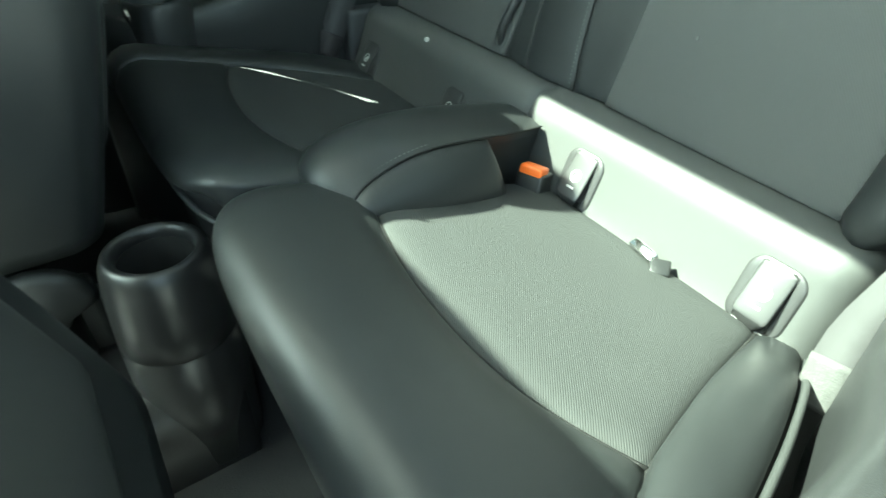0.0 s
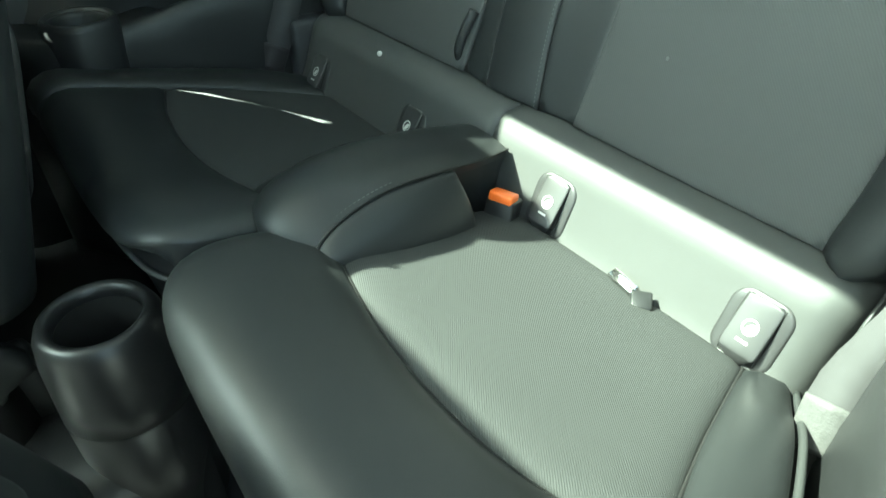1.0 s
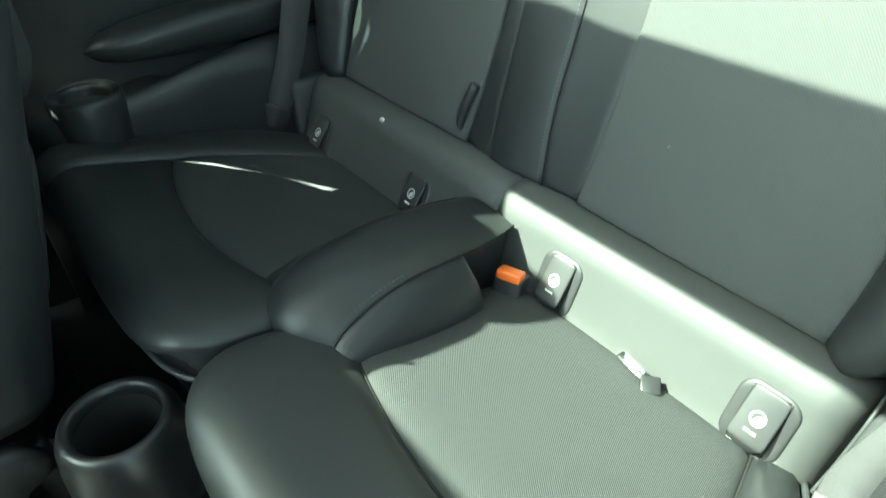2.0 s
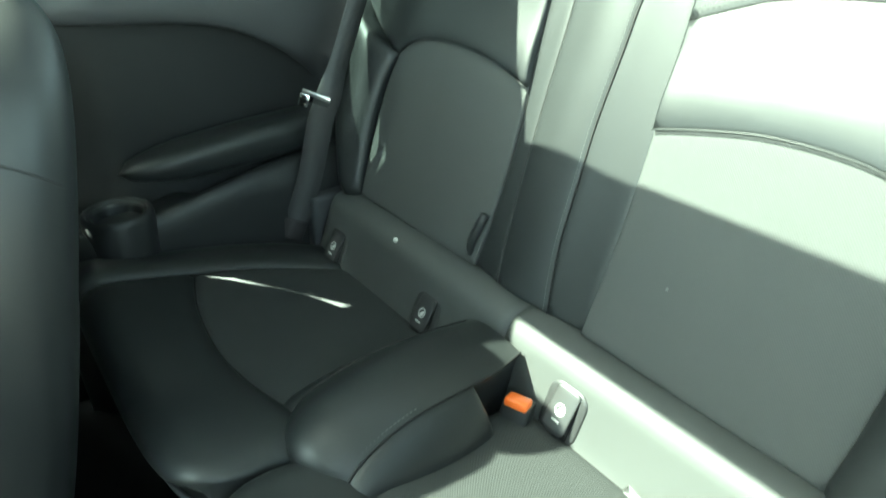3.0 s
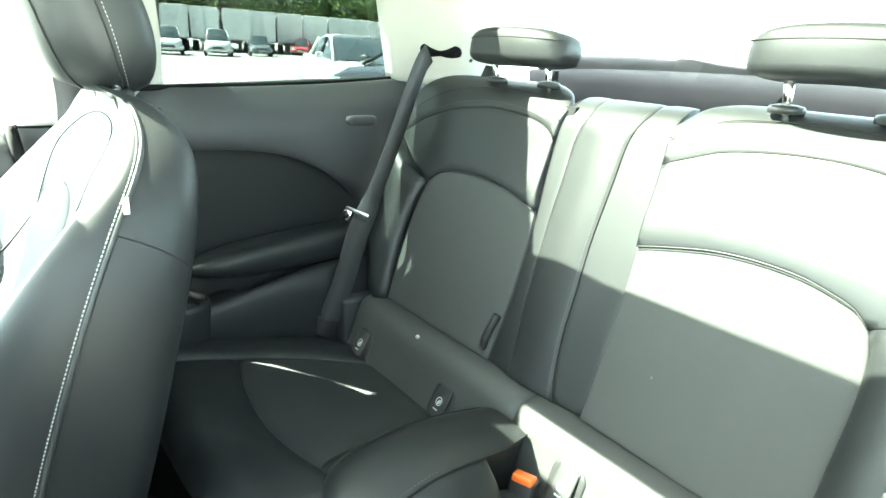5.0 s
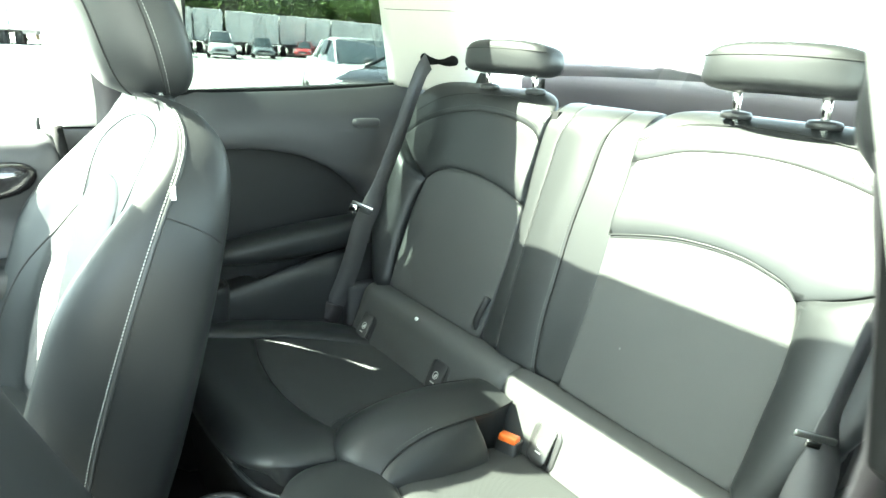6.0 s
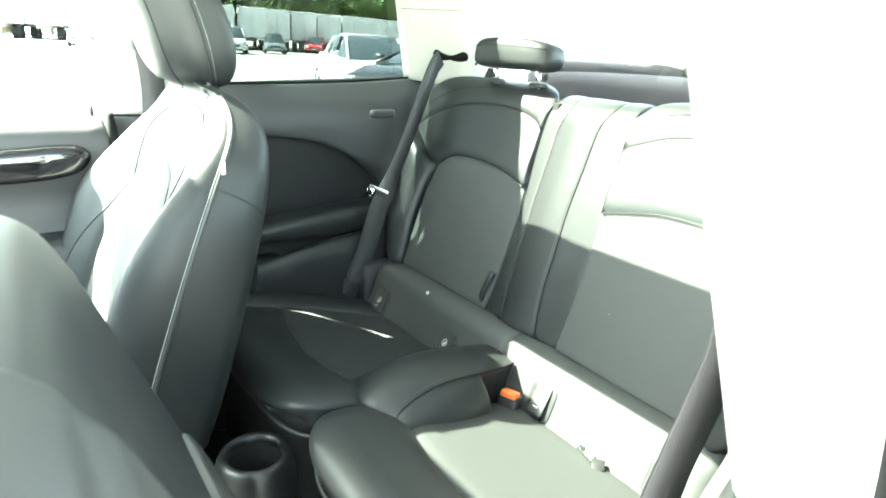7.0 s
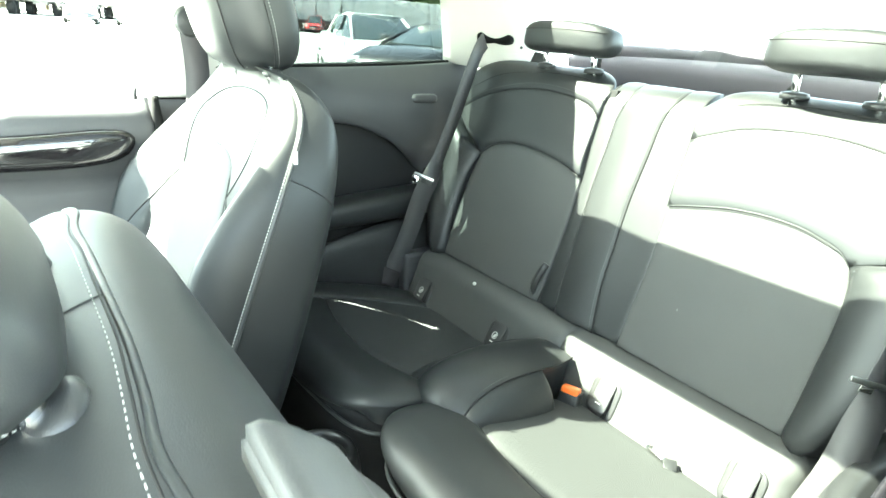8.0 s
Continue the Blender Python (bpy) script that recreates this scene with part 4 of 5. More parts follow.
    for x in np.linspace(start + 0.004, 0.60, 16):
        k = smoothstep(0.15, 0.0, x - start)
        y = -0.444 + 0.075 * k
        rows.append([(m * x, y, 0.47), (m * x, y + 0.02, 0.40), (m * x, y + 0.05, 0.25), (m * x, y + 0.06, 0.12), (m * x, -0.02, 0.12), (m * x, -0.02, 0.40)])
    part("base", loft(rows), CARPET, t)
    welt = [(m * q[0], q[1], 0) for q in curve(welt, 0.015)]
    part("front_welt", tube([(x, y, 0.452) for x, y, _ in welt], 0.0035, None, 8), PIPING, t)
    return t


rear_cushion(-1)
rear_cushion(1)

# ---- padded rest between the cushions ----
rest = thing("centre_rest", (0.0, -0.15, 0.40), "black leather padded rest between the rear cushions", "armrest")
# stations from the nose to the ledge: place of the right seam, of the left seam and of the crown between them
RIGHT_SEAM = [(0.110, -0.297, 0.486), (0.109, -0.290, 0.497), (0.107, -0.279, 0.507), (0.104, -0.258, 0.5165), (0.101, -0.225, 0.5245), (0.099, -0.185, 0.528), (0.096, -0.130, 0.5235), (0.087, -0.060, 0.511), (0.068, 0.006, 0.497)]
LEFT_SEAM = [(-0.022, -0.297, 0.484), (-0.024, -0.289, 0.492), (-0.027, -0.276, 0.499), (-0.030, -0.255, 0.505), (-0.033, -0.222, 0.510), (-0.036, -0.180, 0.512), (-0.040, -0.128, 0.508), (-0.043, -0.060, 0.497), (-0.045, 0.006, 0.482)]
CROWN = [(0.045, -0.3215, 0.484), (0.045, -0.3225, 0.499), (0.045, -0.317, 0.513), (0.043, -0.300, 0.527), (0.040, -0.265, 0.5365), (0.036, -0.210, 0.539), (0.030, -0.140, 0.533), (0.022, -0.065, 0.519), (0.012, 0.006, 0.503)]
RIGHT_FOOT = [(0.111, -0.297), (0.119, -0.288), (0.127, -0.276), (0.134, -0.250), (0.138, -0.220), (0.139, -0.185), (0.136, -0.140), (0.129, -0.105), (0.120, -0.079)]


def along(points, t):
    """A place at share t of a list of stations, rounded between them."""
    n = len(points) - 1
    i = min(n - 1, int(t * n))
    p = [Vector(points[max(0, min(n, i + k))]) for k in (-1, 0, 1, 2)]
    f = t * n - i
    return 0.5 * (2 * p[1] + (p[2] - p[0]) * f + (2 * p[0] - 5 * p[1] + 4 * p[2] - p[3]) * f**2 + (3 * p[1] - p[0] - 3 * p[2] + p[3]) * f**3)


rows = []
for t in np.linspace(0, 1, 64):
    a, c, b = along(LEFT_SEAM, t), along(CROWN, t), along(RIGHT_SEAM, t)
    row = []
    for u in np.linspace(-1, 1, 33):
        e = b if u > 0 else a
        w, h = abs(u), 1 - abs(u) ** 2.3
        row.append(Vector((c.x + (e.x - c.x) * w, e.y + (c.y - e.y) * (1 - w * w), e.z + (c.z - e.z) * h)))
    rows.append(row)
bm = loft(rows, None, False, False)
bmesh.ops.recalc_face_normals(bm, faces=bm.faces)
bmesh.ops.solidify(bm, geom=bm.faces[:], thickness=0.012)
part("top_pad", bm, LEATHER, rest, sharp=50)
for m, seam in ((1, RIGHT_SEAM), (-1, LEFT_SEAM)):
    rows = []
    for t in np.linspace(0, 1, 40):
        top = along(seam[:7] + [Vector(seam[6]).lerp(Vector(seam[7]), 0.45)], t)
        foot = along([(x, y, 0) for x, y in RIGHT_FOOT], t)
        foot = Vector((foot.x if m > 0 else 0.076 - foot.x, foot.y, 0.422 - 0.22 * foot.y - 0.012))
        swell = 0.013 * min(1.0, t / 0.10) ** 0.5 * min(1.0, (1 - t) / 0.06) ** 0.5
        tuck = 0.016 * max(0.0, (t - 0.94) / 0.06) ** 2
        row = []
        for w in np.linspace(0, 1, 16):
            q = top.lerp(foot, w)
            k = math.sin(math.pi * min(1, w * 1.02)) ** 0.75
            row.append((q.x + m * (swell * k - 0.0016 * (w == 0) - tuck), q.y, q.z + 0.35 * swell * k - 0.0012 * (w == 0)))
        rows.append(row)
    bm = loft(rows, None, False, False)
    bmesh.ops.recalc_face_normals(bm, faces=bm.faces)
    bmesh.ops.solidify(bm, geom=bm.faces[:], thickness=0.012)
    part("side_pad", bm, LEATHER, rest, sharp=50)
    # upright gusset set in behind the side pad, with a crease near the ledge
    rows = []
    for t in np.linspace(0, 1, 14):
        p = along(seam[6:], t)
        x = p.x - m * (0.007 + 0.010 * (1 - t)) + m * 0.003 * math.exp(-((t - 0.80) / 0.05) ** 2)
        rows.append([(x + m * 0.006, p.y, p.z - 0.0015), (x + m * 0.001, p.y, p.z - 0.012), (x, p.y, 0.47), (x, p.y, 0.41), (x - m * 0.01, p.y, 0.41), (x - m * 0.01, p.y, p.z - 0.006)])
    part("gusset", loft(rows), LEATHER, rest, sharp=40)
    path = [along(seam, t) for t in np.linspace(0.01, 1, 70)]
    part("seam_line", tube([p + Vector((m * 0.0006, 0, 0.0002)) for p in path], 0.0017), SEAM, rest)
    part("thread", stitches([p + Vector((-m * 0.0055, 0, 0.0030)) for p in path[:44]], lambda p: (0.3 * m, -0.2, 1), None, 0.0036, 0.0022, 0.0006, 0.0006), THREAD, rest)


# ---- belt buckles, loops and webbing in the rear ----
def buckle(x, y, z, turn):
    t = thing("belt_buckle", (x, y, z - 0.05), "black belt buckle with orange release button", "belt buckle")
    m = Matrix.Translation((x, y, z)) @ Matrix.Rotation(radians(turn), 4, "Z") @ Matrix.Rotation(radians(-14), 4, "X") @ Matrix.Diagonal((1.02, 1.15, 1.1, 1))
    part("housing", moved(rounded_box((-0.019, -0.012, -0.07), (0.019, 0.016, 0.0), 0.004), m), PLASTIC, t)
    part("button", moved(rounded_box((-0.0165, -0.0125, -0.006), (0.0165, 0.007, 0.007), 0.0035), m), ORANGE, t, "orange release button")
    part("slot_plate", moved(rounded_box((-0.012, 0.0085, -0.002), (0.012, 0.0125, 0.003), 0.0008), m), CHROME, t, "bright metal slot edge")


buckle(0.110, -0.034, 0.462, 20)
clip = thing("anchor_loop", (0.31, -0.02, 0.415), "small bright metal anchor loop with black sleeve in the seat gap", "anchor loop")
part("metal_strap", moved(rounded_box((-0.026, -0.006, -0.003), (0.012, 0.007, 0.004), 0.002), Matrix.Translation((0.298, -0.026, 0.4445)) @ Matrix.Rotation(radians(-10), 4, "Z") @ Matrix.Rotation(radians(28), 4, "X")), CHROME, clip)
part("sleeve", moved(rounded_box((-0.011, -0.011, -0.010), (0.011, 0.011, 0.004), 0.002), Matrix.Translation((0.320, -0.030, 0.4405)) @ Matrix.Rotation(radians(38), 4, "Z") @ Matrix.Rotation(radians(16), 4, "X")), PLASTIC, clip, "black plastic sleeve")


def rear_belt(m, out, back):
    t = thing("rear_belt", (m * 0.51, -0.06, 0.44), "black rear seat belt with metal tongue, hanging from the pillar", "seat belt", "rear belts")
    pts = [(m * 0.537, 0.226, 1.050), (m * 0.530, 0.205, 1.032), (m * 0.518, 0.175, 0.985), (m * (0.490 + out * 0.6), 0.10 + back * 0.5, 0.86), (m * (0.466 + out), 0.018 + back, 0.735 - back), (m * (0.478 + out * 0.9), 0.002 + back, 0.68 - back * 0.5), (m * (0.500 + out * 0.5), -0.005, 0.57), (m * 0.512, -0.03, 0.49), (m * 0.520, -0.055, 0.43)]
    part("webbing", ribbon(curve(pts, 0.02), lambda q: (0.1 + 0.9 * smoothstep(0.55, 0.8, q), 0.85 - 0.75 * smoothstep(0.55, 0.8, q), -0.2) if m > 0 else (-0.30 + 0.65 * smoothstep(0.45, 0.62, q), 0.88, -0.2), 0.047, 0.002), WEBBING, t)
    f = Matrix.Translation((m * (0.450 + out), -0.020 + back, 0.728 - back)) @ Matrix.Rotation(radians(m * 50), 4, "Z") @ Matrix.Rotation(radians(12), 4, "Y")
    if m < 0:
        f = Matrix(((0.64, -0.75, 0.13, -0.434), (0.70, 0.65, 0.30, -0.012), (-0.31, -0.10, 0.94, 0.736), (0, 0, 0, 1)))
        part("tongue_slot", moved(rounded_box((-0.0235, -0.0026, -0.0200), (-0.0145, -0.0014, -0.0120), 0), f), RUBBER, t)
    else:
        f = Matrix.Translation((0.016, 0.004, 0)) @ f
    part("tongue", moved(rounded_box((-0.025, -0.0016, -0.004), (0.025, 0.0016, 0.004), 0.0015), f), SATIN, t, "satin metal tongue")
    part("tongue_blade", moved(rounded_box((-0.027, -0.0016, -0.026), (-0.010, 0.0012, -0.004), 0.001) if m < 0 else rounded_box((-0.008, -0.0016, -0.014), (0.010, 0.0012, -0.004), 0.001), f), CHROME, t)
    part("stop", moved(rounded_box((-0.004, 0.002, -0.016 if m < 0 else -0.004), (0.024, 0.006, 0.003), 0.0015), f), PLASTIC, t)
    low = curve(pts, 0.006)[-9:]
    face = Vector((m * 0.45, 0.85, -0.2)).normalized()
    # the far end has its shade put into the webbing colour
    part("sewn_end", ribbon([q - face * 0.002 for q in low], lambda q: (1.0, 0.1, -0.2) if m > 0 else (0.35, 0.88, -0.2), 0.046, 0.005), SEWN if m > 0 else SHADED_WEBBING, t, "rough sewn patch")


rear_belt(-1, -0.004, 0.010)
rear_belt(1, 0.05, 0.042)


# ---- front seats ----
def table(rows, v):
    """Straight-line look-up in rows of (v, values...)."""
    if v <= rows[0][0]:
        return rows[0][1:]
    for a, b in zip(rows, rows[1:]):
        if v <= b[0]:
            t = (v - a[0]) / (b[0] - a[0])
            return [p + t * (q - p) for p, q in zip(a[1:], b[1:])]
    return rows[-1][1:]


# height, rear face, side seam, half width
SECTIONS = [(0.42, -0.505, -0.64, 0.252), (0.5, -0.483, -0.615, 0.268), (0.57, -0.464, -0.598, 0.274), (0.675, -0.438, -0.566, 0.281),
            (0.8, -0.406, -0.52, 0.276), (0.885, -0.386, -0.479, 0.252), (0.93, -0.384, -0.452, 0.222),
            (0.965, -0.401, -0.440, 0.180), (0.985, -0.428, -0.447, 0.142), (0.995, -0.457, -0.464, 0.094)]


def face_shape(z):
    """How far the side wings and the hollow between them stand before the side seam."""
    return 0.018 * smoothstep(1.0, 0.95, z) + 0.064 * smoothstep(0.95, 0.74, z), 0.022 * smoothstep(1.0, 0.90, z) + 0.012 * smoothstep(0.8, 0.6, z)


def section_at(z, fill=0.0):
    """Rear face, side seam and half width at a height, rounded between the rows; fill squares the shoulders."""
    i = next((k for k in range(len(SECTIONS) - 1) if z <= SECTIONS[k + 1][0]), len(SECTIONS) - 2)
    a, b = SECTIONS[i], SECTIONS[i + 1]
    before, after = SECTIONS[max(0, i - 1)], SECTIONS[min(len(SECTIONS) - 1, i + 2)]
    h = b[0] - a[0]
    t = min(1, max(0, (z - a[0]) / h))
    out = []
    for k in (1, 2, 3):
        ma = (b[k] - before[k]) / (b[0] - before[0]) * h
        mb = (after[k] - a[k]) / (after[0] - a[0]) * h
        out.append((2 * t**3 - 3 * t**2 + 1) * a[k] + (t**3 - 2 * t**2 + t) * ma + (3 * t**2 - 2 * t**3) * b[k] + (t**3 - t**2) * mb)
    out[2] *= 1 + 0.18 * fill * smoothstep(0.76, 0.93, z)
    return out


def seat_ring(z, fill):
    """One level of the front backrest, from the middle of the rear round by the front, evenly divided between its corners."""
    yr, ys, w = section_at(z, fill)
    wing, deep = face_shape(z)
    r = smoothstep(1.0, 0.9, z)
    half = [(0, yr), (0.40 * w, yr), (0.72 * w, yr - 0.001), (0.88 * w, yr - 0.009 * r), (0.96 * w, yr - 0.028 * r), (0.988 * w, yr - 0.055 * r), (0.990 * w, ys), (0.975 * w, ys - 0.6 * wing), (0.92 * w, ys - wing), (0.83 * w, ys - 0.72 * wing - 0.28 * deep), (0.69 * w, ys - deep), (0.4 * w, ys - deep * 0.6), (0, ys - deep * 0.5)]
    p = [Vector((x, y, z)) for x, y in half + [(-x, y) for x, y in half[-2:0:-1]]]
    n, out = len(p), []
    for i in range(n):
        o, a, b, c = p[i - 1], p[i], p[(i + 1) % n], p[(i + 2) % n]
        for t in (0, 0.2, 0.4, 0.6, 0.8):
            out.append(0.5 * (2 * a + (b - o) * t + (2 * o - 5 * a + 4 * b - c) * t**2 + (3 * a - o - 3 * b + c) * t**3))
    return out


def front_seat(cx, flank, fold, slide, drop, label):
    """A front seat; flank is the side (+1 or -1) that carries the tag, fold tips its backrest forward, slide moves it ahead."""
    t = thing("front_car_seat", (cx, -0.62 + slide, 0.12), label, "car seat", "front seats")
    pivot = Vector((0, -0.55, 0.43))
    m = Matrix.Translation((cx, slide, drop)) @ Matrix.Translation(pivot) @ Matrix.Rotation(radians(fold), 4, "X") @ Matrix.Translation(-pivot)
    still = Matrix.Translation((cx, slide - 0.02, 0))
    levels = [0.42 + 0.02 * k for k in range(24)] + [0.89, 0.90, 0.91, 0.92, 0.93, 0.94, 0.948, 0.955, 0.962, 0.968, 0.974, 0.980, 0.985, 0.989, 0.992, 0.995]
    fill = 1.0 if fold else 0.0      # full shoulders when tipped; upright ones are narrowed to trim their cast shadow
    rows = [seat_ring(z, fill) for z in levels]
    shell = loft(rows)
    skin = BVHTree.FromBMesh(shell)
    part("backrest", moved(shell, m), LEATHER, t)

    def on_skin(pts, lift):
        """Points laid on the padding, lifted off it a little."""
        def lay(points, off):
            hits = [skin.find_nearest(Vector(p)) for p in points]
            return [h[0] + h[1] * off for h in hits]

        out = lay(pts, 0.0)
        for _ in range(4):
            out = [out[0]] + [(a + b + c) / 3 for a, b, c in zip(out, out[1:], out[2:])] + [out[-1]]
        return lay(out, lift)

    def face_y(x, z):
        """Front face of the backrest."""
        yr, ys, w = table(SECTIONS, z)
        wing, deep = face_shape(z)
        k = [(0.0, ys - deep * 0.5), (0.4, ys - deep * 0.6), (0.69, ys - deep), (0.83, ys - 0.72 * wing - 0.28 * deep), (0.92, ys - wing), (0.975, ys - 0.6 * wing), (1.0, ys)]
        return table(k, min(1, abs(x) / w))[0]

    # mesh cloth centre with a narrow rounded top, and the seams above it
    left = [(-0.165, 0.47), (-0.170, 0.58), (-0.162, 0.68), (-0.142, 0.755), (-0.122, 0.805)]
    arch = [(-0.122, 0.805), (-0.098, 0.842), (-0.05, 0.860), (0, 0.864), (0.05, 0.860), (0.098, 0.842), (0.122, 0.805)]
    right = [(-x, z) for x, z in left[::-1]]
    o = loop(left, arch, right, [(0.165, 0.47), (-0.165, 0.47)], step=0.015)
    part("insert", moved(panel(o, lambda x, z: (x, face_y(x, z) + 0.001, z), (0, -1, 0.2), 0.007, 0.02, 0.01, 0.02), m), MESH_CLOTH, t, "pale-lit mesh cloth centre")
    line = lambda pts: on_skin([(q.x, face_y(q.x, q.z) - 0.004, q.z) for q in curve([(x, 0, z) for x, z in pts], 0.012)], 0.0004)
    part("insert_seam", moved(tube(line(left + arch[1:] + right[1:]), 0.0020), m), SEAM, t)
    part("shoulder_seam", moved(tube(line([(-0.124, 0.808), (-0.150, 0.86), (-0.150, 0.905), (-0.115, 0.940), (-0.05, 0.954), (0, 0.956), (0.05, 0.954), (0.115, 0.940), (0.150, 0.905), (0.150, 0.86), (0.124, 0.808)]), 0.0015), m), SEAM, t)
    for s in (-1, 1):
        part("bolster_seam", moved(tube(line([(s * 0.124, 0.803), (s * 0.180, 0.760), (s * 0.222, 0.67), (s * 0.238, 0.55), (s * 0.235, 0.47)]), 0.0017), m), SEAM, t)
        # contrast seam down the flank, with the cross seam behind it
        side = []
        for z in np.linspace(0.45, 0.982, 60):
            yr, ys, w = section_at(z, fill)
            side.append(Vector((s * (0.99 * w + 0.002), ys + 0.002, z)))
        side = on_skin(side, 0.0006)
        part("flank_welt", moved(tube(side, 0.0028, None, 8), m), PIPING, t)
        part("flank_thread", moved(stitches([q + Vector((s * 0.0032, -0.006, 0.001)) for q in side], lambda p: (s, -0.6, 0), None, 0.0030, 0.0017, 0.0007, 0.0005), m), PALE_THREAD, t, "pale contrast thread")
        cross = []
        for k in np.linspace(0, 1, 16):
            z = 0.862 - 0.026 * k - 0.020 * k * k
            yr, ys, w = table(SECTIONS, z)
            y = ys + (yr - 0.012 - ys) * k
            cross.append(Vector((s * (w * (1.0 - 0.03 * k ** 3) + 0.0012), y, z)))
        part("cross_seam", moved(tube(on_skin(cross, 0.0003), 0.0011), m), SEAM, t)
    s = flank
    yr, ys, w = table(SECTIONS, 0.885)
    part("tag", moved(rounded_box((s * w, ys + 0.001, 0.880), (s * w + s * 0.002, ys + 0.0075, 0.898), 0.0008), m), LABEL, t, "small white sewn tag")
    # slack map pocket on the rear, open at the top, with a soft fold at each side
    o = loop([(-0.165, 0.50), (-0.176, 0.58), (-0.176, 0.655)], [(-0.176, 0.655), (-0.168, 0.670), (-0.15, 0.674), (0, 0.677), (0.15, 0.674), (0.168, 0.670), (0.176, 0.655)], [(0.176, 0.655), (0.176, 0.58), (0.165, 0.50)], [(0.165, 0.50), (0, 0.49), (-0.165, 0.50)], step=0.012)
    rear = lambda x, z: (x, table(SECTIONS, z)[0] + 0.004 - 0.5 * max(0, abs(x) - 0.15) ** 1.5, z)
    pocket = part("map_pocket", moved(panel(o, lambda x, z: (x, rear(x, z)[1] + 0.003 * smoothstep(0.55, 0.75, z) * (1 - (x / 0.19) ** 2), z), (0, 1, 0), 0.006, 0.026, 0.06, 0.014), m), SIDE_LEATHER, t)
    if fold:
        # slack, folded upper corner of the pocket that stands off the tipped backrest, with a paper label stuck to it
        outer = [(-0.3920, 0.9820), (-0.3880, 0.9870), (-0.3840, 0.9850), (-0.3800, 0.9770), (-0.3775, 0.968), (-0.3750, 0.957), (-0.3765, 0.944), (-0.3755, 0.925), (-0.379, 0.905), (-0.385, 0.87), (-0.394, 0.82), (-0.405, 0.77)]
        rows = []
        for k in np.linspace(0, 1, 30) ** 1.5:
            x = 0.168 + 0.103 * k
            e = math.sqrt(1 - (1 - min(1, k / 0.08)) ** 2)
            g = (0.90 + 0.10 * e) * (1 - 0.25 * max(0, (k - 0.75) / 0.25) ** 2)
            line = [(x + 0.10 * (0.99 - q.z) * (1 - k) ** 3, -0.425 + 0.005 * (1 - k) + (q.y + 0.430) * g, q.z + 0.004 - 0.010 * (1 - e) - 0.014 * k * k) for q in curve([(0, y, z) for y, z in outer], 0.005)]
            rows.append(line + [(a, b - 0.004, c - 0.003) for a, b, c in line[::-1]])
        part("pocket_fold", moved(loft(rows), m), SIDE_LEATHER, pocket)
        flap = BVHTree.FromBMesh(loft(rows))
        lab = []
        for dx, dy, dz in ((-0.0060, 0, 0.0030), (-0.0034, 0, 0.0072), (-0.0002, 0, 0.0052), (0.0048, 0, 0.0058), (0.0058, 0, -0.0006), (0.0020, 0, -0.0040), (-0.0008, 0, -0.0020), (-0.0046, 0, -0.0032)):
            loc, n, _, _ = flap.find_nearest(Vector((0.2374 + dx, -0.3775 - 0.6 * dz, 0.983 + dz)))
            lab.append(tuple(loc + n * 0.0006))
        part("paper_label", moved(loft([lab, [(a, b + 0.0010, c + 0.0008) for a, b, c in lab]]), m), LABEL, pocket, "crumpled white paper label")
    edge = [(x, -0.4103 - 0.30 * max(0, x - 0.03) ** 1.6 - 0.10 * max(0, -x - 0.10), 0.9672 - (0.7 if fold else 1.2) * max(0, abs(x) - 0.12) ** 1.4) for x in np.linspace(-1, 1, 80) * (0.242 if fold else 0.14)]
    part("rear_welt", moved(tube(on_skin(edge, 0.0006), 0.0024, None, 8), m), LEATHER, t)
    part("welt_seam", moved(tube(on_skin([(x, y - 0.0030, z + 0.0022) for x, y, z in edge], 0.0), 0.0007), m), SEAM, t)
    part("rear_thread", moved(stitches(on_skin([(x, y - 0.0055, z + 0.0042) for x, y, z in edge], 0.0005), lambda p: (0, 0.64, 0.77), None, 0.0032, 0.0026, 0.0004, 0.0003), m), PALE_THREAD, t)
    part("top_seam", moved(tube(on_skin([(-0.016 + 0.030 * k, -0.4115 - 0.036 * k, 0.968 + 0.020 * k) for k in np.linspace(0, 1, 16)], 0.0002), 0.0008), m), SEAM, t)
    # head restraint
    back = -0.462 if fold else -0.446
    rows = []
    for k in np.linspace(0, 1, 22):
        e = math.sqrt(max(0, 1 - abs(2 * k - 1) ** 3.0))
        z = 0.986 + 0.215 * k
        w, d = 0.113 * (0.55 + 0.45 * e) * (1 - 0.06 * k), 0.070 * (0.35 + 0.65 * e)
        cy = back - (0.085 if fold else 0.066) * k + 0.012 * math.sin(k * math.pi)
        ring = []
        for j in range(40):
            a = j * 2 * math.pi / 40
            c, q = math.cos(a), math.sin(a)
            ring.append((w * math.copysign(abs(c) ** 0.6, c), cy + d * math.copysign(abs(q) ** 0.75, q) + 0.02 * (abs(c) ** 3), z))
        rows.append(ring)
    hr = part("head_restraint", moved(loft(rows), m), LEATHER, t, "large padded head restraint")
    for s in (-1, 1):
        for turn in (6, 52):
            path = []
            for k in np.linspace(0.02, 0.98, 30):
                e = math.sqrt(max(0, 1 - abs(2 * k - 1) ** 3.0))
                w, d = 0.113 * (0.55 + 0.45 * e) * (1 - 0.06 * k), 0.070 * (0.35 + 0.65 * e)
                cy = back - (0.085 if fold else 0.066) * k + 0.012 * math.sin(k * math.pi)
                c, q = math.cos(radians(turn)), math.sin(radians(turn))
                path.append(Vector((s * (w * c ** 0.6 + 0.0006), cy - d * q ** 0.75 + 0.02 * c ** 3, 0.986 + 0.215 * k)))
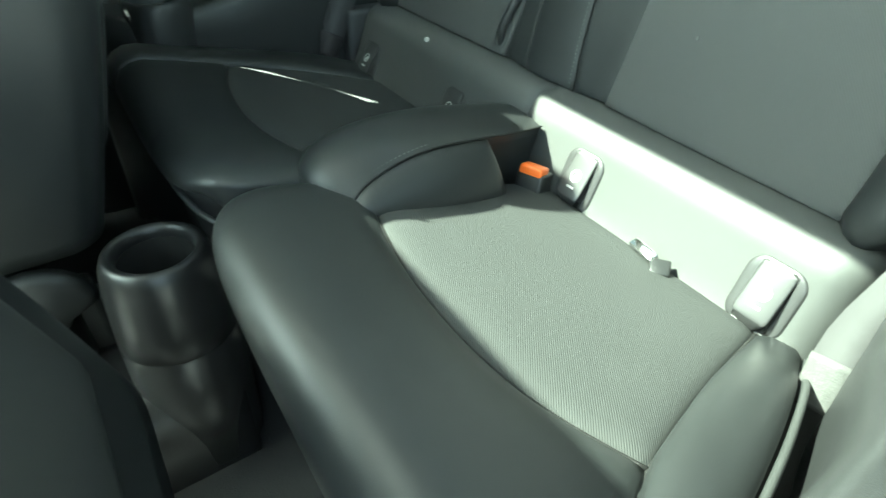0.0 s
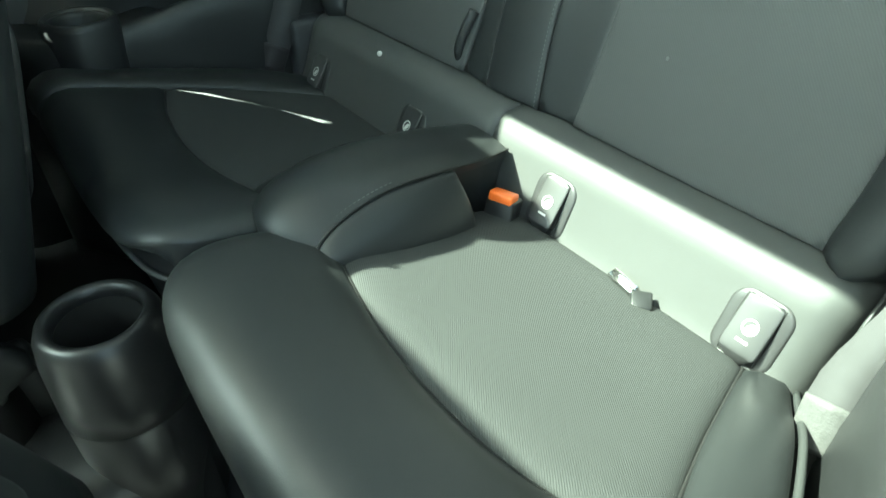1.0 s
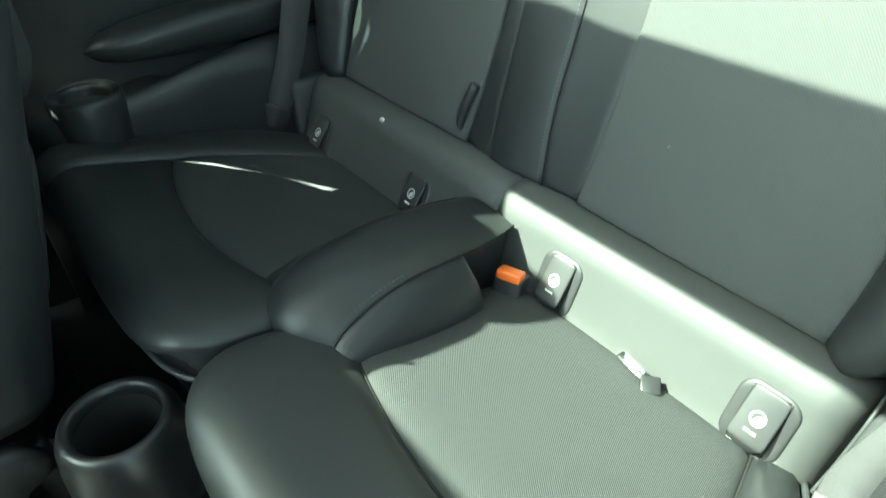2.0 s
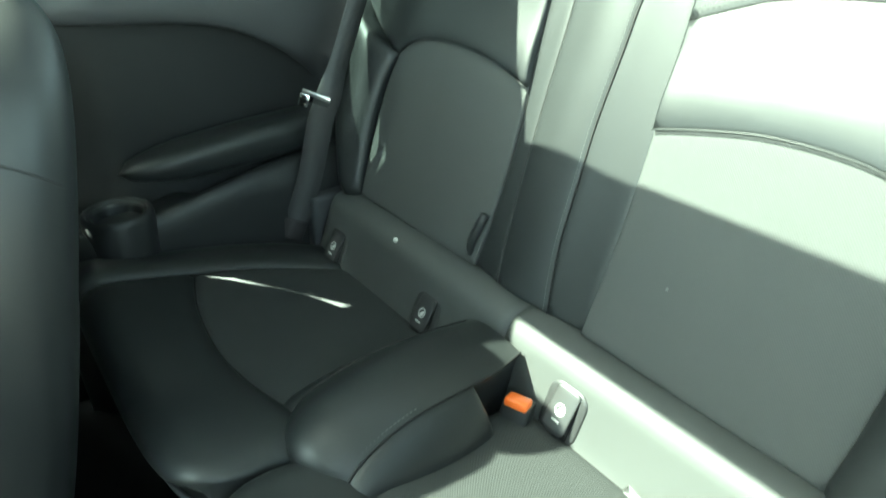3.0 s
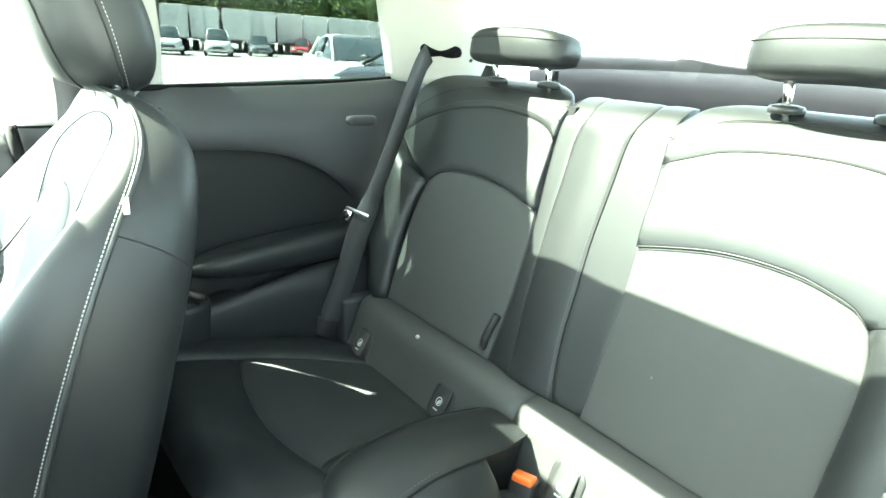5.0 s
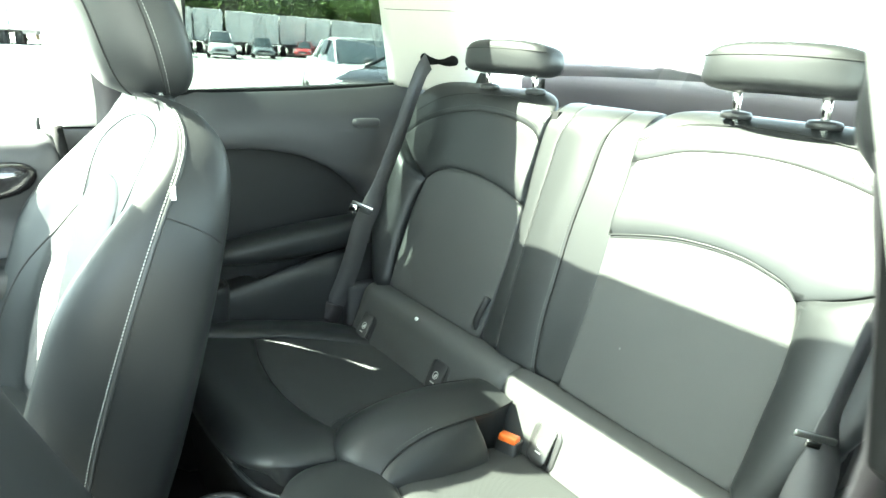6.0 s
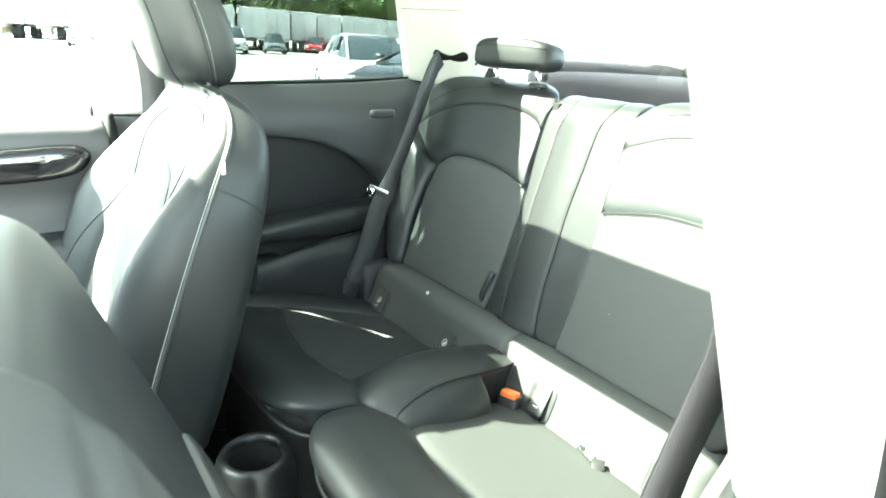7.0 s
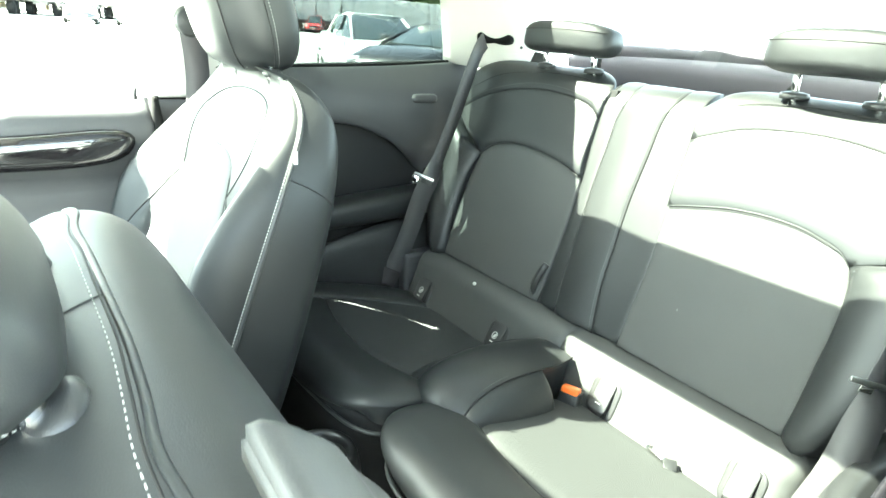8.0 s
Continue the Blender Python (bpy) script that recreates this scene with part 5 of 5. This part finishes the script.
            part("seam_line", moved(tube(path, 0.0012), m), SEAM, hr)
            part("thread", moved(stitches([q + Vector((s * 0.0008, 0.006, 0)) for q in path], lambda p: (s, 0, 0), None, 0.0028, 0.0020, 0.0004, 0.0004), m), PALE_THREAD, hr)
        part("head_restraint_post", moved(tube([(s * 0.078, -0.434, 0.955), (s * 0.078, -0.454, 1.05)], 0.0075, None, 12), m), CHROME, t, "chrome post")
    for s in (-1, 1):
        part("post_collar", moved(lathe([(0.001, -0.008), (0.013, -0.008), (0.0145, -0.002), (0.012, 0.002), (0.009, 0.004), (0.001, 0.004)], (s * 0.078, -0.437, 0.988), 24, 1.4), m), PLASTIC, t, "black oval collar")
    # cushion and base
    rows = []
    for k in np.linspace(0, 1, 16):
        y = -0.56 - 0.50 * k
        e = math.sqrt(max(0, 1 - abs(2 * k - 1) ** 6))
        ring = []
        for j in range(28):
            a = j * 2 * math.pi / 28
            c, q = math.cos(a), math.sin(a)
            ring.append((0.255 * (0.8 + 0.2 * e) * math.copysign(abs(c) ** 0.45, c), y, 0.40 + 0.03 * k + (0.05 + 0.025 * abs(c) ** 4) * (0.4 + 0.6 * e) * math.copysign(abs(q) ** 0.6, q)))
        rows.append(ring)
    part("cushion", moved(loft(rows), still), LEATHER, t)
    for s in (-1, 1):
        rows = []
        for k in range(20):
            a = k * 2 * math.pi / 20
            rows.append((-0.58 + 0.060 * math.cos(a) - 0.03 * (math.sin(a) < 0), 0.36 + 0.055 * math.sin(a)))
        ring0 = [(s * 0.245, y, z) for y, z in rows]
        ring1 = [(s * 0.262, y, z) for y, z in rows]
        ring2 = [(s * 0.268, -0.58 + (y + 0.58) * 0.85, 0.36 + (z - 0.36) * 0.85) for y, z in rows]
        part("recliner_cover", moved(loft([ring0, ring1, ring2]), still), PLASTIC, t, "black plastic hinge cover")
        part("rail", moved(rounded_box((s * 0.20 - 0.02, -1.02, 0.12), (s * 0.20 + 0.02, -0.62, 0.17), 0.004), still), PLASTIC, t)
        part("frame_side", moved(rounded_box((s * 0.22 - 0.015, -1.0, 0.165), (s * 0.22 + 0.015, -0.52, 0.37), 0.01), still), PLASTIC, t)
    return t


front_seat(-0.312, 1, 0, -0.018, 0.0, "black leather front seat with pale contrast stitching, upright")
front_seat(0.386, 1, 36, -0.030, -0.030, "black leather front seat with its backrest tipped forward")


# ---- front belts on the pillars ----
def front_belt(m, pts, label):
    t = thing("front_belt", (pts[-1][0], pts[-1][1], pts[-1][2]), label, "seat belt", "front belts")
    # webbing colour includes the shade of a backlit belt
    part("webbing", ribbon(curve(pts, 0.03), lambda q: (0.08, 1, 0), 0.047, 0.002), SHADED_WEBBING, t)
    x, y, z = pts[0]
    part("guide_ring", moved(lathe([(0.001, -0.012), (0.024, -0.012), (0.030, -0.006), (0.030, 0.006), (0.024, 0.012), (0.001, 0.012)], (0, 0, 0), 28), Matrix.Translation((x + m * 0.004, y, z + 0.008)) @ Matrix.Rotation(radians(90), 4, "Y")), PLASTIC, t, "black belt guide")


front_belt(-1, [(-0.618, -0.473, 1.040), (-0.628, -0.464, 0.95), (-0.606, -0.474, 0.77), (-0.62, -0.44, 0.45), (-0.62, -0.44, 0.18)], "black front seat belt against the pillar")
front_belt(1, [(0.640, -0.425, 1.060), (0.662, -0.42, 0.95), (0.650, -0.42, 0.86), (0.634, -0.42, 0.76), (0.60, -0.42, 0.45), (0.59, -0.42, 0.18)], "black front seat belt hanging before the pillar")

# ---- centre console with the rear cup holder ----
con = thing("centre_console", (-0.02, -0.80, 0.12), "black plastic centre console with rear cup holder", "console")
CX, CY = 0.006, -0.487
part("cup_holder", lathe([(1.09 * r, z) for r, z in [(0.0365, 0.340), (0.0385, 0.434), (0.0400, 0.4425), (0.0450, 0.4465), (0.0505, 0.4425), (0.055, 0.431), (0.059, 0.405), (0.0615, 0.36), (0.063, 0.330), (0.0617, 0.3285), (0.063, 0.327), (0.064, 0.23), (0.062, 0.13), (0.001, 0.13)]], (CX, CY, 0), 56), CONSOLE_PLASTIC, con, "round black rear cup holder")
part("cup_liner", lathe([(1.09 * r, z) for r, z in [(0.001, 0.300), (0.034, 0.300), (0.0355, 0.34), (0.0376, 0.430), (0.0384, 0.430), (0.0365, 0.298), (0.001, 0.296)]], (CX, CY, 0), 48), RUBBER, con, "black rubber liner")
rows = []
for k in np.linspace(0, 1, 24):
    y = -0.44 - 0.86 * k
    w = 0.090 + 0.02 * k
    h = 0.165 + 0.05 * k
    ring = []
    for j in range(24):
        a = math.pi * j / 23
        c, s = math.cos(a), math.sin(a)
        ring.append((-0.02 * (1 - k) + w * math.copysign(abs(c) ** 0.6, c), y, 0.12 + (h - 0.02) * abs(s) ** 0.5))
    rows.append([(ring[0][0], y, 0.115)] + ring + [(ring[-1][0], y, 0.115)])
part("tunnel_cover", loft(rows), CONSOLE_PLASTIC, con)
part("front_bowl", lathe([(0.001, 0.19), (0.030, 0.19), (0.036, 0.255), (0.040, 0.264), (0.046, 0.266), (0.052, 0.260), (0.056, 0.24), (0.060, 0.10), (0.001, 0.05)], (-0.082, -0.640, 0.088), 44), CONSOLE_PLASTIC, con, "low black cup bowl")
for dx, r in ((-0.078, 0.010), (-0.060, 0.006)):
    part("bright_strip", tube(curve([(dx - 0.03, -0.560, 0.33), (dx - 0.05, -0.60, 0.335), (dx - 0.065, -0.66, 0.335), (dx - 0.07, -0.75, 0.33)], 0.02), r, None, 8), SATIN, con, "satin metal edge strip")
part("parking_lever", tube(curve([(0.05, -0.60, 0.30), (0.055, -0.68, 0.335), (0.055, -0.80, 0.40)], 0.02), 0.014, None, 12), CONSOLE_PLASTIC, con)


# ---- outside: parking lot, parked cars, trailers, trees ----
bm = bmesh.new()
edges = [-900, -300, -120, -60, -30, -15, -6, 0, 6, 15, 30, 60, 120, 300, 900]
vs = [[bm.verts.new((x, y, GROUND)) for x in edges] for y in edges]
for a, b in zip(vs, vs[1:]):
    for i in range(len(edges) - 1):
        bm.faces.new((a[i], a[i + 1], b[i + 1], b[i]))
ground = single("ground", bm, ASPHALT, "grey asphalt parking lot", "parking lot", "structure", smooth=False)
bm = bmesh.new()
for x, y, a, w, l in ((-22.0, 7.6, 35, 0.9, 2.4), (-30, 5.0, 30, 0.14, 7.0), (-30, 14.0, 30, 0.14, 7.0)):
    m = Matrix.Translation((x, y, GROUND + 0.004)) @ Matrix.Rotation(radians(a), 4, "Z")
    o = [m @ Vector(p) for p in ((-w / 2, -l / 2, 0), (w / 2, -l / 2, 0), (w / 2, l / 2, 0), (-w / 2, l / 2, 0))]
    loft([o, [p + Vector((0, 0, 0.003)) for p in o]], bm)
single("road_marking", bm, PAINT_LINE, "worn white paint marks on the asphalt", "road marking", "structure", smooth=False)


def section(l, zs, zb, zt, ws, wb, wt):
    """One cross ring of a car body at length l."""
    half = [(0.0, zs), (ws * 0.8, zs), (ws, zs + 0.10), (wb * 1.0, (zs + zb) / 2 + 0.05), (wb * 0.985, zb - 0.06), (wb * 0.93, zb), (wt, zt - 0.02), (wt * 0.8, zt), (0.0, zt + 0.01)]
    return [(l, y, z) for y, z in half] + [(l, -y, z) for y, z in half[-2:0:-1]]


def car(name, at, heading, paint, label, length=4.6, width=1.82, height=1.44, kind="sedan", group="parked cars"):
    """A parked car, built nose to +x and turned by heading degrees."""
    t = thing(name, (at[0], at[1], GROUND), label, "car", group)
    m = Matrix.Translation((at[0], at[1], GROUND)) @ Matrix.Rotation(radians(heading), 4, "Z")
    L, W, Hh = length / 2, width / 2, height
    truck = kind == "pickup"
    hood = 0.95 if not truck else 1.12
    belt = 0.93 if not truck else 1.15
    boot = 1.02 if kind == "sedan" else (1.12 if truck else Hh - 0.35)
    st = [(-L, 0.42, 0.62, boot - 0.25, W * .78, W * .84, W * .70), (-L + 0.10, 0.26, 0.68, boot - 0.04, W * .88, W * .95, W * .80), (-L + 0.35, 0.22, 0.70, boot, W * .94, W * .99, W * .84),
          (-L + 0.95, 0.20, 0.72, boot, W * .96, W, W * .86), (L - 1.55, 0.20, 0.72, hood, W * .96, W, W * .86), (L - 0.8, 0.21, 0.68, hood - 0.06, W * .95, W * .99, W * .82),
          (L - 0.25, 0.24, 0.62, hood - 0.17, W * .90, W * .95, W * .74), (L - 0.06, 0.28, 0.56, hood - 0.28, W * .82, W * .86, W * .62), (L, 0.36, 0.50, hood - 0.42, W * .70, W * .72, W * .50)]
    part("body", moved(loft([section(*s) for s in st]), m), paint, t, sharp=50)
    r0 = 0.85 if kind == "sedan" else (2.2 if truck else 0.22)
    cab = [(-L + r0, belt - 0.03, belt + 0.02, W * .86, W * .80), (-L + r0 + 0.45, belt - 0.03, Hh - 0.03, W * .86, W * .64), (-L + r0 + 0.95, belt - 0.03, Hh, W * .86, W * .65),
           (L - 2.15, belt - 0.03, Hh - 0.02, W * .86, W * .64), (L - 1.25, belt - 0.03, belt + 0.02, W * .86, W * .76)]

    def ring(l, z0, z1, w0, w1, grow=0.0):
        return [(l, -w0 - grow, z0), (l, -w1 - grow, z1 - 0.05), (l, -w1 * 0.85, z1 + grow), (l, w1 * 0.85, z1 + grow), (l, w1 + grow, z1 - 0.05), (l, w0 + grow, z0)]

    part("windows", moved(loft([ring(*c) for c in cab]), m), CAR_GLASS, t, "dark tinted glass", sharp=30)
    a, b, c = cab[1], cab[2], cab[3]
    rf = [[(q[0], -q[4] * 1.01, q[2] - 0.055), (q[0], -q[4] * 0.86, q[2] + 0.008), (q[0], q[4] * 0.86, q[2] + 0.008), (q[0], q[4] * 1.01, q[2] - 0.055)] for q in (a, b, c)]
    rf2 = [[(p[0], p[1] * 0.98, p[2] - 0.02) for p in row] for row in rf]
    bm = loft([r + s[::-1] for r, s in zip(rf, rf2)])
    part("roof", moved(bm, m), paint, t)
    for s in (-1, 1):
        for p, q in ((cab[3], cab[4]), (cab[1], cab[0])):
            part("pillar", moved(tube([(p[0], s * p[4] * 1.0, p[2] - 0.05), (q[0], s * q[3] * 0.95, q[1] + 0.03)], 0.035, None, 6), m), paint, t)
        mid = (cab[2][0] + cab[3][0]) / 2
        part("pillar", moved(tube([(mid, s * W * .655, Hh - 0.06), (mid + 0.05, s * W * .87, belt)], 0.035, None, 6), m), CAR_BLACK, t)
        part("mirror", moved(rounded_box((L - 1.75, s * (W + 0.02) - 0.09, belt + 0.02), (L - 1.60, s * (W + 0.02) + 0.09, belt + 0.15), 0.035, 3), m), paint, t)
        part("headlamp", moved(rounded_box((L - 0.34, s * W * 0.66 - 0.15, 0.60), (L - 0.10, s * W * 0.66 + 0.15, 0.73), 0.05, 3), m), LAMP_GLASS, t, "clear headlamp")
    part("grille", moved(rounded_box((L - 0.12, -0.42, 0.44), (L + 0.012, 0.42, 0.66), 0.03), m), CAR_BLACK, t, "dark grille")
    part("lower_intake", moved(rounded_box((L - 0.12, -0.62, 0.26), (L + 0.004, 0.62, 0.36), 0.02), m), CAR_BLACK, t)
    part("number_plate", moved(rounded_box((L + 0.005, -0.26, 0.40), (L + 0.02, 0.26, 0.50), 0.004), m), WHITE, t)
    wr = 0.33 if not truck else 0.39
    for x in (-L + 0.85, L - 0.85):
        for s in (-1, 1):
            turn = m @ Matrix.Translation((x, s * (W - 0.11), wr)) @ Matrix.Rotation(radians(90), 4, "X")
            tyre = part("wheel", moved(lathe([(0.20, -0.10), (wr - 0.02, -0.105), (wr, -0.08), (wr, 0.08), (wr - 0.02, 0.105), (0.20, 0.10)], (0, 0, 0), 28), turn), RUBBER, t, "black tyre on alloy rim")
            rim = bmesh.new()
            for k in range(5):
                rounded_box((0.02, -0.03, -0.108), (0.205, 0.03, 0.108), 0.008, 1, rim)
                bmesh.ops.rotate(rim, verts=rim.verts, cent=(0, 0, 0), matrix=Matrix.Rotation(radians(72), 3, "Z"))
            part("rim", moved(rim, turn), SATIN, tyre, "silver spoked rim")
    if truck:
        part("cargo_bed_rim", moved(rounded_box((-L + 0.05, -W * .84, 1.10), (-L + 2.1, W * .84, 1.14), 0.02), m), CAR_BLACK, t)
    return t


car("parked_car", (-11.4, 6.15), -14, CAR_WHITE, "white sedan parked on the asphalt, nose towards the window")
car("parked_car", (-9.0, 6.3), -62, CAR_BLACK, "glossy black low sedan parked close by", height=1.30)
car("parked_truck", (-47.5, 14.6), -16, CAR_WHITE, "white pickup truck parked in the far row", 5.6, 2.0, 1.9, "pickup", "far row of vehicles")
car("parked_truck", (-47.0, 11.0), -14, CAR_WHITE, "white pickup truck with dark grille in the far row", 5.6, 2.0, 1.9, "pickup", "far row of vehicles")
car("parked_suv", (-51.5, 19.4), -18, CAR_GREY, "grey crossover parked in the far row", 4.4, 1.85, 1.65, "suv", "far row of vehicles")
car("parked_suv", (-46.0, 7.6), -12, CAR_GREY, "dark grey crossover parked in the far row", 4.5, 1.85, 1.7, "suv", "far row of vehicles")
car("parked_suv", (-45.5, 4.6), -10, CAR_BLACK, "black crossover parked in the far row", 4.5, 1.85, 1.7, "suv", "far row of vehicles")
car("parked_suv", (-61.0, 27.6), -30, CAR_RED, "red crossover parked before the trailers", 4.5, 1.85, 1.65, "suv", "far row of vehicles")


def trailer(at, heading, length=14.0):
    t = thing("box_trailer", (at[0], at[1], GROUND), "tall white box trailer with dark undercarriage", "trailer", "box trailers")
    m = Matrix.Translation((at[0], at[1], GROUND)) @ Matrix.Rotation(radians(heading), 4, "Z")
    part("box", moved(rounded_box((-length / 2, -1.28, 1.15), (length / 2, 1.28, 4.05), 0.04, 1), m), TRAILER_WHITE, t, smooth=False)
    for x in np.arange(-length / 2 + 0.6, length / 2, 1.2):
        for s in (-1, 1):
            part("rib", moved(rounded_box((x - 0.03, s * 1.285 - 0.02, 1.2), (x + 0.03, s * 1.285 + 0.02, 4.0), 0.008, 1), m), TRAILER_WHITE, t, smooth=False)
    part("door_frame", moved(rounded_box((length / 2, -1.26, 1.1), (length / 2 + 0.03, 1.26, 1.22), 0.01, 1), m), TRAILER_STEEL, t, smooth=False)
    part("door_gap", moved(rounded_box((length / 2 + 0.002, -0.015, 1.2), (length / 2 + 0.02, 0.015, 4.0), 0.004, 1), m), TRAILER_STEEL, t, smooth=False)
    part("chassis", moved(rounded_box((-length / 2 + 0.3, -0.5, 0.85), (length / 2 - 0.1, 0.5, 1.16), 0.02, 1), m), TRAILER_STEEL, t, smooth=False)
    for x in (length / 2 - 1.3, length / 2 - 2.6):
        for s in (-1, 1):
            part("wheel", moved(lathe([(0.15, -0.25), (0.48, -0.25), (0.51, -0.2), (0.51, 0.2), (0.48, 0.25), (0.15, 0.25)], (0, 0, 0), 20), m @ Matrix.Translation((x, s * 0.95, 0.51)) @ Matrix.Rotation(radians(90), 4, "X")), RUBBER, t)
    for s in (-1, 1):
        part("landing_leg", moved(rounded_box((-length / 2 + 2.2, s * 0.7 - 0.06, 0.0), (-length / 2 + 2.35, s * 0.7 + 0.06, 1.15), 0.01, 1), m), TRAILER_STEEL, t, smooth=False)
    return t


# a row of trailers behind the parked cars, backed up to it
row_a = Vector((-66.0, 2.0, 0))
first = trailer((0, 0), 0)
first.location = (row_a.x, row_a.y, GROUND)
first.rotation_euler = (0, 0, radians(-14))
spots = [(-67.5 - 0.05 * y, y, -12 - 0.3 * y) for y in np.arange(5.0, 50.0, 3.05)] + [(-66, -6.0, -8), (-65, -13, -5)]
for x, y, a in spots:
    copy_thing(first, pose(x, y, GROUND, 0, 0, a + random.uniform(-2, 2)))
# long pale trailers side-on beyond the front window
for x, y, a in ((-60, -24, 78), (-58, -42, 82), (-55, -60, 86)):
    copy_thing(first, pose(x, y, GROUND, 0, 0, a))


# ---- trees ----
def tree_meshes(seed, height):
    rnd = random.Random(seed)
    trunk = bmesh.new()
    tips = []

    def limb(p, d, length, r, depth):
        path = [p]
        for k in range(4):
            d = (d + Vector((rnd.uniform(-.2, .2), rnd.uniform(-.2, .2), rnd.uniform(-.05, .15)))).normalized()
            path.append(path[-1] + d * length / 4)
        tube(path, [r * (1 - 0.14 * k) for k in range(5)], trunk, 6)
        if depth == 0:
            tips.extend(path[2:])
            return
        for k in range(4):
            a = rnd.uniform(0, 2 * math.pi)
            nd = (d * 0.7 + Vector((math.cos(a), math.sin(a), rnd.uniform(0.1, 0.6)))).normalized()
            limb(path[rnd.choice((2, 3, 4))], nd, length * rnd.uniform(0.55, 0.8), r * 0.5, depth - 1)
        tips.append(path[-1])

    limb(Vector((0, 0, 0)), Vector((0, 0, 1)), height * 0.34, height * 0.022, 2)
    crown_v, crown_f = [], []
    for tip in tips:
        for _ in range(70):
            c = tip + Vector((rnd.gauss(0, 1), rnd.gauss(0, 1), rnd.gauss(0, 0.7))) * height * 0.075
            s = height * rnd.uniform(0.010, 0.024)
            u = Vector((rnd.gauss(0, 1), rnd.gauss(0, 1), rnd.gauss(0, 1))).normalized()
            w = u.orthogonal().normalized()
            i = len(crown_v)
            crown_v += [c - u * s, c + w * s * 0.55, c + u * s, c - w * s * 0.55 + u.cross(w) * s * 0.3]
            crown_f.append((i, i + 1, i + 2, i + 3))
    me = bpy.data.meshes.new("crown")
    me.from_pydata([tuple(v) for v in crown_v], [], crown_f)
    me.materials.append(LEAVES)
    tm = bpy.data.meshes.new("trunk")
    trunk.to_mesh(tm)
    trunk.free()
    tm.materials.append(BARK)
    tm.shade_smooth()
    return tm, me


KINDS = [tree_meshes(s, h) for s, h in ((1, 13.0), (2, 15.0), (3, 11.5))]


def tree(x, y, k, scale, turn):
    t = thing("tree", (x, y, GROUND), "leafy green roadside tree behind the lot", "tree", "trees round the lot")
    for name, me in zip(("trunk", "crown"), KINDS[k]):
        ob = new(name, me)
        ob.parent = t
    t.rotation_euler[2], t.scale = turn, (scale, scale, scale)


rnd = random.Random(7)
for i in range(60):
    tree(-80 - rnd.uniform(0, 18), -16 + i * 1.55 + rnd.uniform(-1.5, 1.5), i % 3, rnd.uniform(0.8, 1.35), rnd.uniform(0, 6))
